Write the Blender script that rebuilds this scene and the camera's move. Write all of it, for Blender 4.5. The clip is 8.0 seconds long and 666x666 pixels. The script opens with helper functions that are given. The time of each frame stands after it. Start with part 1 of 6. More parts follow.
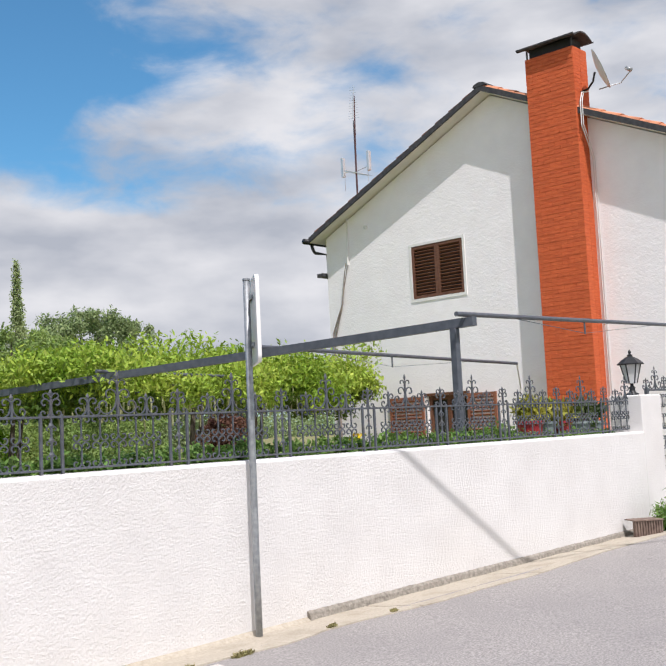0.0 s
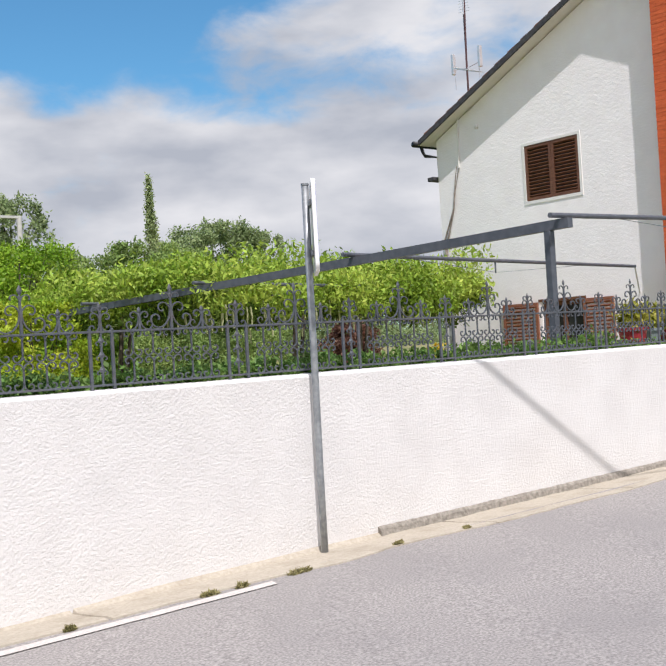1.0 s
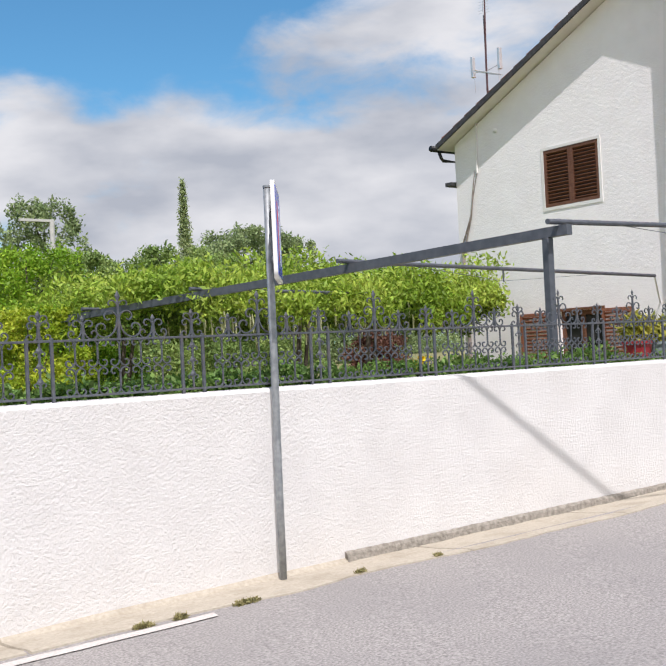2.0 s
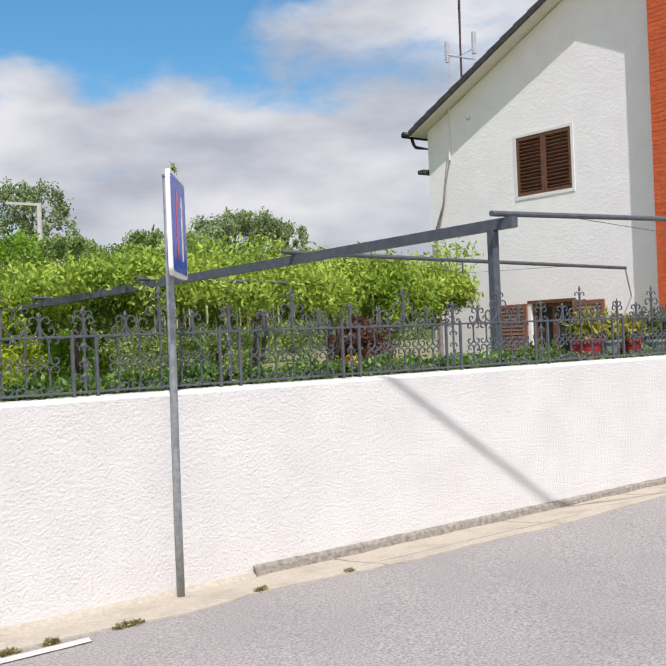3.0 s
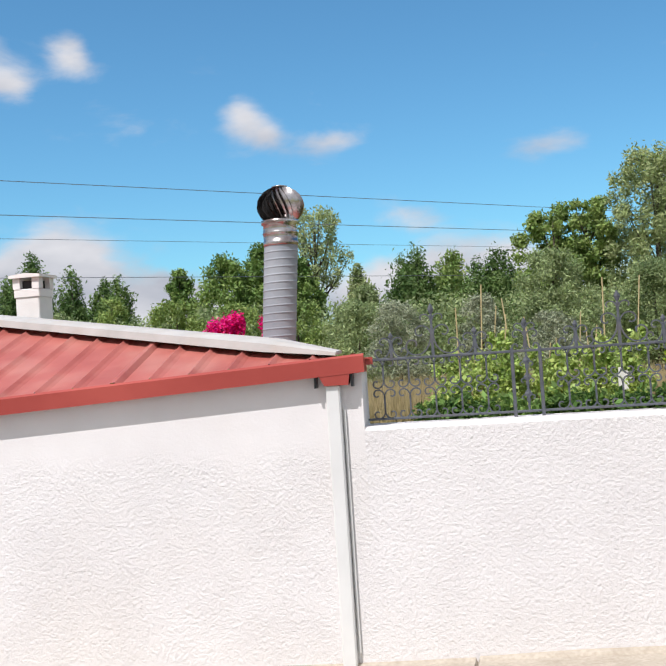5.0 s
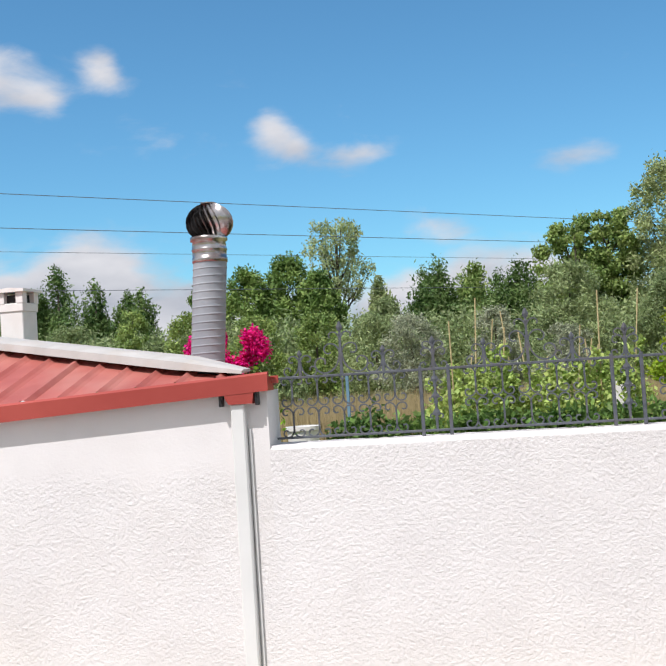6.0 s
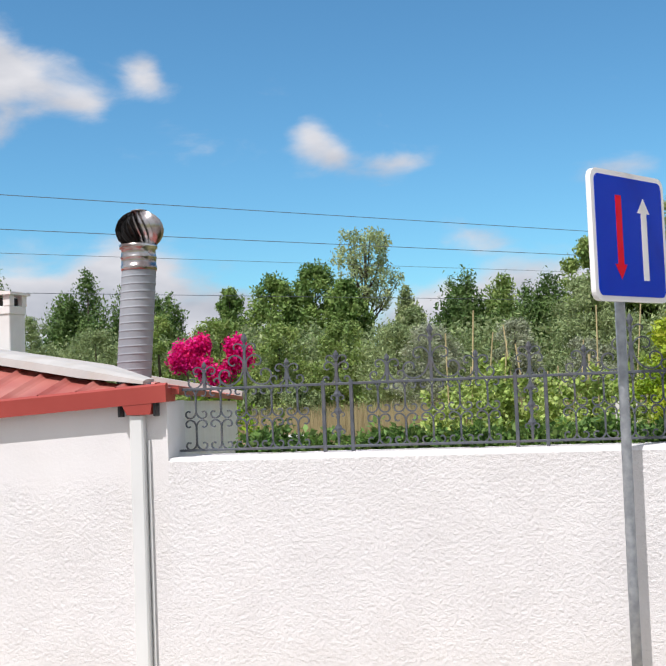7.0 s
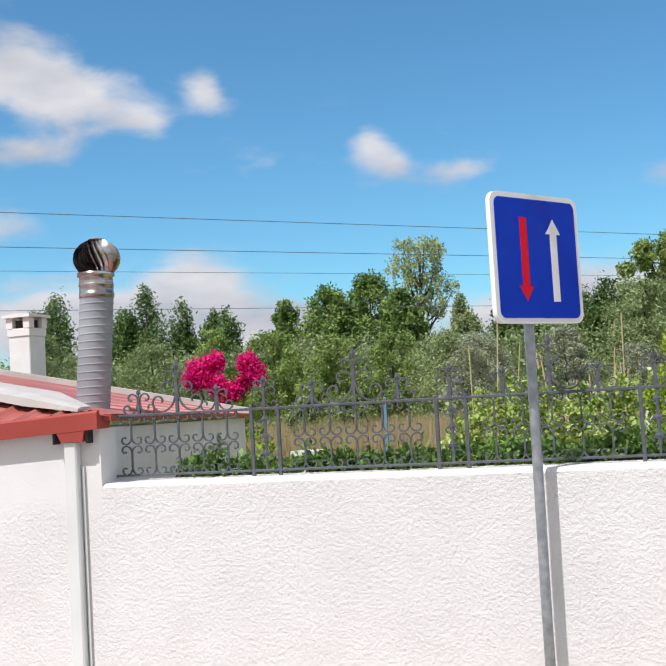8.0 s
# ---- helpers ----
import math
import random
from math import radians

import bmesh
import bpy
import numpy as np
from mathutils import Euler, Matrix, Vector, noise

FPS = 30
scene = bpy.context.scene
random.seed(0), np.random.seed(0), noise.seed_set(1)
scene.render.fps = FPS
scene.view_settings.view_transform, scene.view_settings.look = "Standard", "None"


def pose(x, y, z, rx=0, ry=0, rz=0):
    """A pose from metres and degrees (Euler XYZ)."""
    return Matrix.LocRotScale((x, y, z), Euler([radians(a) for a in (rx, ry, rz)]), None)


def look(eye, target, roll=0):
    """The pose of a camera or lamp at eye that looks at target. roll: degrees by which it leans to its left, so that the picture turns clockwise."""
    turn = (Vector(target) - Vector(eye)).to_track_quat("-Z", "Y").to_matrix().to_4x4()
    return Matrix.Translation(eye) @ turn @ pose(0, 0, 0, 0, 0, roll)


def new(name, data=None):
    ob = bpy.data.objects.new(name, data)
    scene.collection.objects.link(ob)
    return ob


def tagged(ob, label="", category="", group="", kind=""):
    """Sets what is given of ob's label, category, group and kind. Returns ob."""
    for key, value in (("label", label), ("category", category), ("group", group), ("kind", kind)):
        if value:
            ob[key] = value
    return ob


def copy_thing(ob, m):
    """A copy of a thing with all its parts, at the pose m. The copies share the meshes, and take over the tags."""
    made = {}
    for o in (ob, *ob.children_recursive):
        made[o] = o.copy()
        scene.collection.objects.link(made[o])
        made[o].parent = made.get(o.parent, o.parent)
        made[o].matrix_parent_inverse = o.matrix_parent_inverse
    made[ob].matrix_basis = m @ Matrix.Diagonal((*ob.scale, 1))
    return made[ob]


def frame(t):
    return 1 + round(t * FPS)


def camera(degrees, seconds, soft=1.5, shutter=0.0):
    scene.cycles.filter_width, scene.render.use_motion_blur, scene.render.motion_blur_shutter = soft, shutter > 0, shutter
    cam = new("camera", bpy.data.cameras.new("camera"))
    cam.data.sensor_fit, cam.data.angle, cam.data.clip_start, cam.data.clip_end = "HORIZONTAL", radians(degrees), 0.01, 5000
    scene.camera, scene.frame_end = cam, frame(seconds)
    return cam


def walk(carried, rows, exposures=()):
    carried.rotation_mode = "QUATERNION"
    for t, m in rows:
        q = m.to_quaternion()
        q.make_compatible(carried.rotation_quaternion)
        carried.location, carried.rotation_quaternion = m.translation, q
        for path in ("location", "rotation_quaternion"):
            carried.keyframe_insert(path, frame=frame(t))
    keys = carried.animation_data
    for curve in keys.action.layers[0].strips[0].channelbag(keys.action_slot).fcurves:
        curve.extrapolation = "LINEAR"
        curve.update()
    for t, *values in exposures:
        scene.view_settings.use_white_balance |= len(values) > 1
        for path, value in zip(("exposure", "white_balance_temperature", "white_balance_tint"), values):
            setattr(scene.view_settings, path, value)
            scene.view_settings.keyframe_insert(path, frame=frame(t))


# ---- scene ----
cam = camera(35.8, 8.0, soft=1.6)
PATH = [
    (0, (-3.423, -5.707, 1.699), (-1.967, -4.348, 1.884), -2.8),
    (0.5, (-3.094, -5.705, 1.683), (-1.792, -4.189, 1.745), -3.0),
    (1, (-2.81, -5.79, 1.702), (-1.546, -4.239, 1.722), -3.4),
    (1.5, (-2.443, -5.732, 1.709), (-1.183, -4.18, 1.76), -3.1),
    (1.7, (-2.329, -5.737, 1.716), (-1.1, -4.159, 1.762), -3.1),
    (2.8, (-1.578, -5.751, 1.762), (-0.384, -4.146, 1.778), -2.4),
    (3, (-1.43, -5.735, 1.796), (-0.221, -4.141, 1.803), -2.3),
    (3.5, (-1.061, -5.771, 1.793), (0.061, -4.115, 1.807), -2.4),
    (4, (-0.766, -5.792, 1.777), (0.049, -3.965, 1.807), -3.5),
    (4.5, (-0.442, -5.684, 1.846), (-0.244, -3.695, 1.905), -4.6),
    (5, (-0.148, -5.691, 1.867), (-0.435, -3.712, 1.921), -3.7),
    (5.2, (-0.009, -5.671, 1.845), (-0.342, -3.707, 1.926), -3.4),
    (6.3, (0.69, -5.465, 1.869), (0.349, -3.496, 1.949), -3.7),
    (6.5, (0.824, -5.404, 1.873), (0.482, -3.436, 1.954), -3.5),
    (7, (1.17, -5.322, 1.852), (0.764, -3.366, 1.952), -2.3),
    (7.5, (1.5, -5.258, 1.863), (0.957, -3.334, 1.913), -2.1),
    (8, (1.9, -5.215, 1.895), (1.375, -3.289, 2.019), -3.3),
]
walk(cam, [(t, look(eye, target, roll)) for t, eye, target, roll in PATH])

# ---------- light ----------
SUN_FROM = Vector((-0.5, -1.0, 1.85)).normalized()
SUN_EL = math.asin(SUN_FROM.z)
SUN_AZ = math.atan2(SUN_FROM.x, SUN_FROM.y)
scene.view_settings.exposure = 0.22


def build_world():
    w = bpy.data.worlds.new("sky")
    scene.world = w
    w.use_nodes = True
    nt = w.node_tree
    nt.nodes.clear()
    N, L = nt.nodes.new, nt.links.new
    out = N("ShaderNodeOutputWorld")
    bg = N("ShaderNodeBackground")
    bg.inputs["Strength"].default_value = 0.12
    sky = N("ShaderNodeTexSky")
    sky.sky_type = "NISHITA"
    sky.sun_disc = False
    sky.sun_elevation = SUN_EL
    sky.sun_rotation = SUN_AZ
    sky.air_density = 1.0
    sky.dust_density = 0.4
    sky.ozone_density = 2.2
    tex = N("ShaderNodeTexCoord")
    sep = N("ShaderNodeSeparateXYZ")
    L(tex.outputs["Generated"], sep.inputs[0])

    def math_node(op, a, b=None, c=None, clamp=False):
        n = N("ShaderNodeMath")
        n.operation, n.use_clamp = op, clamp
        for i, v in enumerate((a, b, c)):
            if v is None:
                continue
            if isinstance(v, (int, float)):
                n.inputs[i].default_value = v
            else:
                L(v, n.inputs[i])
        return n.outputs[0]

    az = math_node("ARCTAN2", sep.outputs[0], sep.outputs[1])
    el = math_node("ARCSINE", sep.outputs[2])
    # soft cloud banks, some out of view as fill light: azimuth from +y towards +x, elevation, half widths, weight
    banks = CLOUD_AND_FILL_BANKS
    total = None
    for a0, e0, wa, we, k in banks:
        da = math_node("DIVIDE", math_node("SUBTRACT", az, radians(a0)), radians(wa))
        de = math_node("DIVIDE", math_node("SUBTRACT", el, radians(e0)), radians(we))
        r2 = math_node("ADD", math_node("MULTIPLY", da, da), math_node("MULTIPLY", de, de))
        g = math_node("MULTIPLY", math_node("POWER", 2.718, math_node("MULTIPLY", r2, -1.0)), k)
        total = g if total is None else math_node("ADD", total, g)
    stretch = N("ShaderNodeMapping")
    stretch.inputs["Scale"].default_value = (1.0, 1.0, 2.2)
    L(tex.outputs["Generated"], stretch.inputs["Vector"])
    fine = N("ShaderNodeTexNoise")
    fine.inputs["Scale"].default_value = 11.0
    fine.inputs["Detail"].default_value = 7.0
    fine.inputs["Roughness"].default_value = 0.56
    fine.inputs["Distortion"].default_value = 0.25
    L(stretch.outputs[0], fine.inputs["Vector"])
    n = math_node("MULTIPLY", math_node("SUBTRACT", fine.outputs["Fac"], 0.5), 2.0)
    density = math_node("ADD", total, n)
    mask = N("ShaderNodeMapRange")
    mask.interpolation_type = "SMOOTHSTEP"
    mask.inputs["From Min"].default_value = 0.30
    mask.inputs["From Max"].default_value = 1.25
    L(density, mask.inputs["Value"])
    shade = N("ShaderNodeTexNoise")
    shade.inputs["Scale"].default_value = 6.0
    shade.inputs["Detail"].default_value = 5.0
    move = N("ShaderNodeMapping")
    move.inputs["Location"].default_value = (0.3, 0.1, 0.07)
    move.inputs["Scale"].default_value = (1.0, 1.0, 2.6)
    L(tex.outputs["Generated"], move.inputs["Vector"])
    L(move.outputs[0], shade.inputs["Vector"])
    ramp = N("ShaderNodeValToRGB")
    ramp.color_ramp.elements[0].position, ramp.color_ramp.elements[0].color = 0.36, (3.3, 3.5, 4.05, 1)
    ramp.color_ramp.elements[1].position, ramp.color_ramp.elements[1].color = 0.66, (5.7, 5.7, 6.0, 1)
    L(shade.outputs["Fac"], ramp.inputs["Fac"])
    tint = N("ShaderNodeMix")
    tint.data_type, tint.blend_type = "RGBA", "MULTIPLY"
    tint.inputs["Factor"].default_value = 1.0
    L(sky.outputs[0], tint.inputs["A"])
    tint.inputs["B"].default_value = SKY_TINT
    mix = N("ShaderNodeMix")
    mix.data_type = "RGBA"
    L(mask.outputs["Result"], mix.inputs["Factor"])
    L(tint.outputs["Result"], mix.inputs["A"])
    L(ramp.outputs["Color"], mix.inputs["B"])
    L(mix.outputs["Result"], bg.inputs["Color"])
    L(bg.outputs[0], out.inputs["Surface"])


SKY_TINT = (0.53, 0.92, 1.05, 1)
CLOUD_AND_FILL_BANKS = [
    (-32.5, 17.9, 2.8, 1.8, 1.15), (-28.4, 16.9, 3.1, 1.9, 1.15), (-24.8, 15.4, 1.7, 1.1, 0.95), (-31.4, 13.9, 2.8, 1.0, 0.8),
    (-21.7, 17.1, 1.3, 1.3, 1.0), (-12.6, 13.6, 1.3, 1.5, 1.05), (-11.2, 12.6, 1.0, 0.8, 0.8), (-7.5, 12.1, 1.9, 0.6, 0.75),
    (-22.7, 6.6, 2.3, 1.6, 1.2), (-27.5, 5.3, 6, 1.5, 0.95), (-33, 9.9, 3.0, 1.4, 0.75), (-17, 3.8, 6, 1.6, 0.9), (-4.5, 4.2, 3.6, 1.9, 1.1), (1.5, 4.9, 3.6, 1.8, 1.0),
    (-3.2, 7.6, 2.2, 0.8, 0.6), (4.8, 11.1, 2.7, 0.8, 0.95), (15.0, 12.3, 2.6, 1.5, 0.85), (15.6, 9.6, 3.0, 1.6, 1.1), (20.9, 13.6, 2.8, 1.9, 1.1), (21.9, 11, 3, 2, 1.0),
    (14.7, 18.8, 3.6, 0.9, 0.75), (11.5, 8.6, 3.2, 1.4, 0.85), (18, 9.6, 4, 1.8, 0.85),
    (30, 10.5, 8, 3.6, 1.2), (39, 10, 8, 3.6, 1.0), (36, 6.5, 9, 3, 1.0), (38, 16.5, 6, 1.6, 0.75), (43, 18.5, 6, 3, 0.8), (44, 23.5, 9, 2.4, 1.0), (58, 18, 10, 8, 1.25), (49, 9, 9, 5, 1.1),
    (30, 19, 3.2, 2.4, -1.0), (50.3, 19.6, 2.0, 1.2, -0.5), (37.2, 12.3, 2.2, 1.0, -0.5), (25, 17.5, 3.5, 2, -0.6),
    # banks at 115, 180, -112, -180 and overhead: unseen, added for white fill
    (21, 6.5, 5, 2.8, 0.9), (115, 45, 45, 34, 1.8), (180, 40, 60, 40, 2.0), (-112, 38, 50, 42, 2.2), (-180, 40, 60, 40, 2.0), (0, 82, 180, 24, 1.6), (-31, 4.5, 14, 2.6, 0.85), (-8, 2.5, 30, 1.8, 0.6), (48, 3.5, 14, 3.5, 1.0), (22, 3, 22, 2.2, 0.75),
]
build_world()
sun_data = bpy.data.lights.new("sun", "SUN")
sun_data.energy, sun_data.angle, sun_data.color = 4.0, radians(0.53), (1.0, 0.945, 0.935)
sun = new("sun", sun_data)
sun.matrix_world = look(SUN_FROM * 30, (0, 0, 0))


# ---------- materials ----------
def mat(name, low, high, scale=8.0, rough=0.7, bump=0.0, bump_scale=60.0, metal=0.0, grime=None, grime_amount=0.3,
        grime_scale=1.2, vary=0.0, island=False, stretch=(1, 1, 1), detail=6.0, spec=0.35, bump_dist=0.01, bump_rough=0.5, bump_detail=4):
    m = bpy.data.materials.new(name)
    m.use_nodes = True
    nt = m.node_tree
    N, L = nt.nodes.new, nt.links.new
    b = nt.nodes["Principled BSDF"]
    b.inputs["Roughness"].default_value = rough
    b.inputs["Metallic"].default_value = metal
    b.inputs["Specular IOR Level"].default_value = spec
    geo = N("ShaderNodeNewGeometry")
    mp = N("ShaderNodeMapping")
    mp.inputs["Scale"].default_value = stretch
    L(geo.outputs["Position"], mp.inputs["Vector"])
    n1 = N("ShaderNodeTexNoise")
    n1.inputs["Scale"].default_value, n1.inputs["Detail"].default_value = scale, detail
    L(mp.outputs[0], n1.inputs["Vector"])
    r = N("ShaderNodeValToRGB")
    r.color_ramp.elements[0].position, r.color_ramp.elements[1].position = 0.32, 0.68
    r.color_ramp.elements[0].color, r.color_ramp.elements[1].color = (*low, 1), (*high, 1)
    L(n1.outputs["Fac"], r.inputs["Fac"])
    col = r.outputs["Color"]
    if grime:
        n2 = N("ShaderNodeTexNoise")
        n2.inputs["Scale"].default_value, n2.inputs["Detail"].default_value = grime_scale, 5
        L(mp.outputs[0], n2.inputs["Vector"])
        rr = N("ShaderNodeMapRange")
        rr.inputs["From Min"].default_value, rr.inputs["From Max"].default_value = 0.48, 0.75
        rr.inputs["To Max"].default_value = grime_amount
        L(n2.outputs["Fac"], rr.inputs["Value"])
        mx = N("ShaderNodeMix")
        mx.data_type = "RGBA"
        L(rr.outputs[0], mx.inputs["Factor"])
        L(col, mx.inputs["A"])
        mx.inputs["B"].default_value = (*grime, 1)
        col = mx.outputs["Result"]
    if vary:
        hsv = N("ShaderNodeHueSaturation")
        info = N("ShaderNodeObjectInfo")
        src = geo.outputs["Random Per Island"] if island else info.outputs["Random"]
        mr = N("ShaderNodeMapRange")
        mr.inputs["To Min"].default_value, mr.inputs["To Max"].default_value = 1 - vary, 1 + vary
        L(src, mr.inputs["Value"])
        L(mr.outputs[0], hsv.inputs["Value"])
        if island:
            mh = N("ShaderNodeMapRange")
            mh.inputs["To Min"].default_value, mh.inputs["To Max"].default_value = 0.485, 0.515
            wr = N("ShaderNodeTexWhiteNoise")
            wr.noise_dimensions = "1D"
            L(src, wr.inputs["W"])
            L(wr.outputs["Value"], mh.inputs["Value"])
            L(mh.outputs[0], hsv.inputs["Hue"])
        L(col, hsv.inputs["Color"])
        col = hsv.outputs["Color"]
    L(col, b.inputs["Base Color"])
    if bump:
        n3 = N("ShaderNodeTexNoise")
        n3.inputs["Scale"].default_value, n3.inputs["Detail"].default_value = bump_scale, bump_detail
        n3.inputs["Roughness"].default_value = bump_rough
        L(mp.outputs[0], n3.inputs["Vector"])
        bp = N("ShaderNodeBump")
        bp.inputs["Strength"].default_value, bp.inputs["Distance"].default_value = bump, bump_dist
        L(n3.outputs["Fac"], bp.inputs["Height"])
        L(bp.outputs[0], b.inputs["Normal"])
    return m


def leaf_mat(name, low, high, scale=1.2, vary=0.35, rough=0.55, through_light=0.35):
    m = mat(name, low, high, scale, rough, vary=vary, island=True, spec=0.3)
    nt = m.node_tree
    N, L = nt.nodes.new, nt.links.new
    b = nt.nodes["Principled BSDF"]
    out = nt.nodes["Material Output"]
    tr = N("ShaderNodeBsdfTranslucent")
    src = b.inputs["Base Color"].links[0].from_socket
    L(src, tr.inputs["Color"])
    ms = N("ShaderNodeMixShader")
    ms.inputs["Fac"].default_value = through_light
    L(b.outputs[0], ms.inputs[1])
    L(tr.outputs[0], ms.inputs[2])
    L(ms.outputs[0], out.inputs["Surface"])
    return m


M_WALL = mat("white_roughcast", (0.71, 0.695, 0.692), (0.765, 0.753, 0.75), 3.0, 0.9, bump=0.85, bump_scale=62.0,
             grime=(0.68, 0.63, 0.58), grime_amount=0.16, grime_scale=0.8, bump_dist=0.0105, bump_rough=0.6, bump_detail=5)
M_SHED = mat("white_banded_roughcast", (0.71, 0.695, 0.692), (0.765, 0.753, 0.75), 3.0, 0.9, bump=0.85, bump_scale=62.0,
             grime=(0.66, 0.61, 0.55), grime_amount=0.22, grime_scale=1.1, bump_dist=0.0105, bump_rough=0.6, bump_detail=5)


def smooth_above(m, z, soft):
    """Fades the relief out above a ragged height, where the render was trowelled flat."""
    nt = m.node_tree
    N, L = nt.nodes.new, nt.links.new
    bump = [n for n in nt.nodes if n.type == "BUMP"][0]
    geo = N("ShaderNodeNewGeometry")
    sep = N("ShaderNodeSeparateXYZ")
    L(geo.outputs["Position"], sep.inputs[0])
    rag = N("ShaderNodeTexNoise")
    rag.inputs["Scale"].default_value = 2.2
    L(geo.outputs["Position"], rag.inputs["Vector"])
    add = N("ShaderNodeMath")
    add.operation = "MULTIPLY_ADD"
    L(rag.outputs["Fac"], add.inputs[0])
    add.inputs[1].default_value = 0.3
    L(sep.outputs[2], add.inputs[2])
    fade = N("ShaderNodeMapRange")
    fade.inputs["From Min"].default_value, fade.inputs["From Max"].default_value = z + 0.15 - soft, z + 0.15 + soft
    fade.inputs["To Min"].default_value, fade.inputs["To Max"].default_value = 0.85, 0.16
    L(add.outputs[0], fade.inputs["Value"])
    L(fade.outputs[0], bump.inputs["Strength"])


smooth_above(M_SHED, 1.37, 0.06)
M_HOUSE = mat("white_house_render", (0.89, 0.865, 0.875), (0.93, 0.91, 0.92), 3.0, 0.9, bump=0.36, bump_scale=24.0, bump_dist=0.02, bump_rough=0.6, bump_detail=6)
M_SMOOTH = mat("white_painted_render", (0.76, 0.755, 0.74), (0.82, 0.81, 0.80), 5.0, 0.85, bump=0.25, bump_scale=30.0,
               grime=(0.62, 0.58, 0.52), grime_amount=0.3, grime_scale=1.6)
M_ASPHALT = mat("asphalt", (0.19, 0.178, 0.175), (0.42, 0.395, 0.385), 75.0, 0.92, bump=0.7, bump_scale=90.0,
                grime=(0.21, 0.20, 0.205), grime_amount=0.45, grime_scale=0.9, bump_dist=0.004)
M_CONCRETE = mat("worn_concrete", (0.38, 0.335, 0.275), (0.48, 0.435, 0.365), 40.0, 0.92, bump=0.5, bump_scale=60.0,
                 grime=(0.27, 0.23, 0.175), grime_amount=0.55, grime_scale=4.0, bump_dist=0.006)
M_BOUNCE_SLAB = mat("pale_bounce_slab", (0.66, 0.62, 0.60), (0.74, 0.71, 0.69), 5.0, 0.9, bump=0.2, bump_scale=50.0)
M_FOOTING = mat("grey_footing", (0.20, 0.18, 0.155), (0.36, 0.33, 0.29), 30.0, 0.95, bump=1.0, bump_scale=50.0, bump_dist=0.012)
M_LINE = mat("road_paint", (0.50, 0.455, 0.44), (0.64, 0.60, 0.58), 60.0, 0.8, bump=0.3, bump_scale=150.0)
M_GRASS = mat("yard_grass", (0.17, 0.175, 0.07), (0.29, 0.27, 0.13), 6.0, 0.95, bump=0.8, bump_scale=40.0,
              grime=(0.30, 0.25, 0.13), grime_amount=0.6, grime_scale=0.25, bump_dist=0.05)
M_IRON = mat("grey_painted_iron", (0.075, 0.085, 0.10), (0.12, 0.13, 0.15), 30.0, 0.5, bump=0.15, bump_scale=120.0,
             grime=(0.16, 0.11, 0.09), grime_amount=0.3, grime_scale=9.0, metal=0.2)
M_STEEL = mat("anthracite_paint", (0.075, 0.085, 0.105), (0.11, 0.12, 0.145), 12.0, 0.45, spec=0.4)
M_GALV = mat("galvanised_steel", (0.26, 0.28, 0.30), (0.40, 0.42, 0.44), 25.0, 0.5, metal=0.55, bump=0.1, bump_scale=80.0)
M_SIGN_BLUE = mat("blue_sheeting", (0.0, 0.036, 0.46), (0.0, 0.044, 0.52), 3.0, 0.24, spec=0.14)
M_SIGN_RED = mat("red_sheeting", (0.64, 0.004, 0.02), (0.72, 0.008, 0.03), 3.0, 0.24, spec=0.14)
M_SIGN_WHITE = mat("white_sheeting", (0.78, 0.78, 0.78), (0.84, 0.84, 0.84), 3.0, 0.3, spec=0.3)
M_RED_METAL = mat("red_coated_sheet", (0.34, 0.085, 0.07), (0.44, 0.135, 0.11), 3.0, 0.5, spec=0.4,
                  grime=(0.50, 0.27, 0.22), grime_amount=0.45, grime_scale=2.5)
M_RED_TRIM = mat("red_painted_gutter", (0.32, 0.05, 0.04), (0.39, 0.07, 0.055), 3.0, 0.45, spec=0.4)
M_CAP = mat("pale_flashing", (0.40, 0.395, 0.38), (0.50, 0.49, 0.475), 4.0, 0.7, grime=(0.42, 0.36, 0.30), grime_amount=0.5, grime_scale=5)
M_PVC = mat("white_pvc", (0.66, 0.67, 0.66), (0.74, 0.75, 0.74), 3.0, 0.4)
M_DARK = mat("dark_opening", (0.02, 0.02, 0.022), (0.035, 0.034, 0.035), 4.0, 0.7)
M_BRICK = mat("orange_brick_tile", (0.53, 0.095, 0.03), (0.67, 0.15, 0.05), 9.0, 0.75, bump=0.4, bump_scale=40.0,
              stretch=(1, 1, 7), grime=(0.42, 0.075, 0.03), grime_amount=0.5, grime_scale=4.0, vary=0.06)
M_JOINT = mat("brick_joint", (0.52, 0.11, 0.04), (0.62, 0.15, 0.055), 20.0, 0.9)
M_CLAY = mat("clay_roof_tile", (0.42, 0.16, 0.085), (0.60, 0.27, 0.16), 7.0, 0.8, vary=0.2, bump=0.2, bump_scale=60)
M_WOOD = mat("brown_shutter_paint", (0.115, 0.05, 0.03), (0.19, 0.085, 0.05), 10.0, 0.5, stretch=(1, 1, 6))
M_TRUNK = mat("bark", (0.055, 0.045, 0.035), (0.13, 0.11, 0.09), 12.0, 0.95, bump=1.0, bump_scale=30.0, stretch=(1, 1, 0.3), bump_dist=0.03)
M_ROOF_UNDER = mat("white_soffit", (0.72, 0.69, 0.64), (0.78, 0.75, 0.70), 6.0, 0.85)


# ---------- mesh helpers ----------
def mesh_from(name, verts, faces, material, smooth=False):
    me = bpy.data.meshes.new(name)
    me.from_pydata(verts, [], faces)
    if smooth:
        me.polygons.foreach_set("use_smooth", [True] * len(me.polygons))
    me.materials.append(material)
    me.update()
    return me


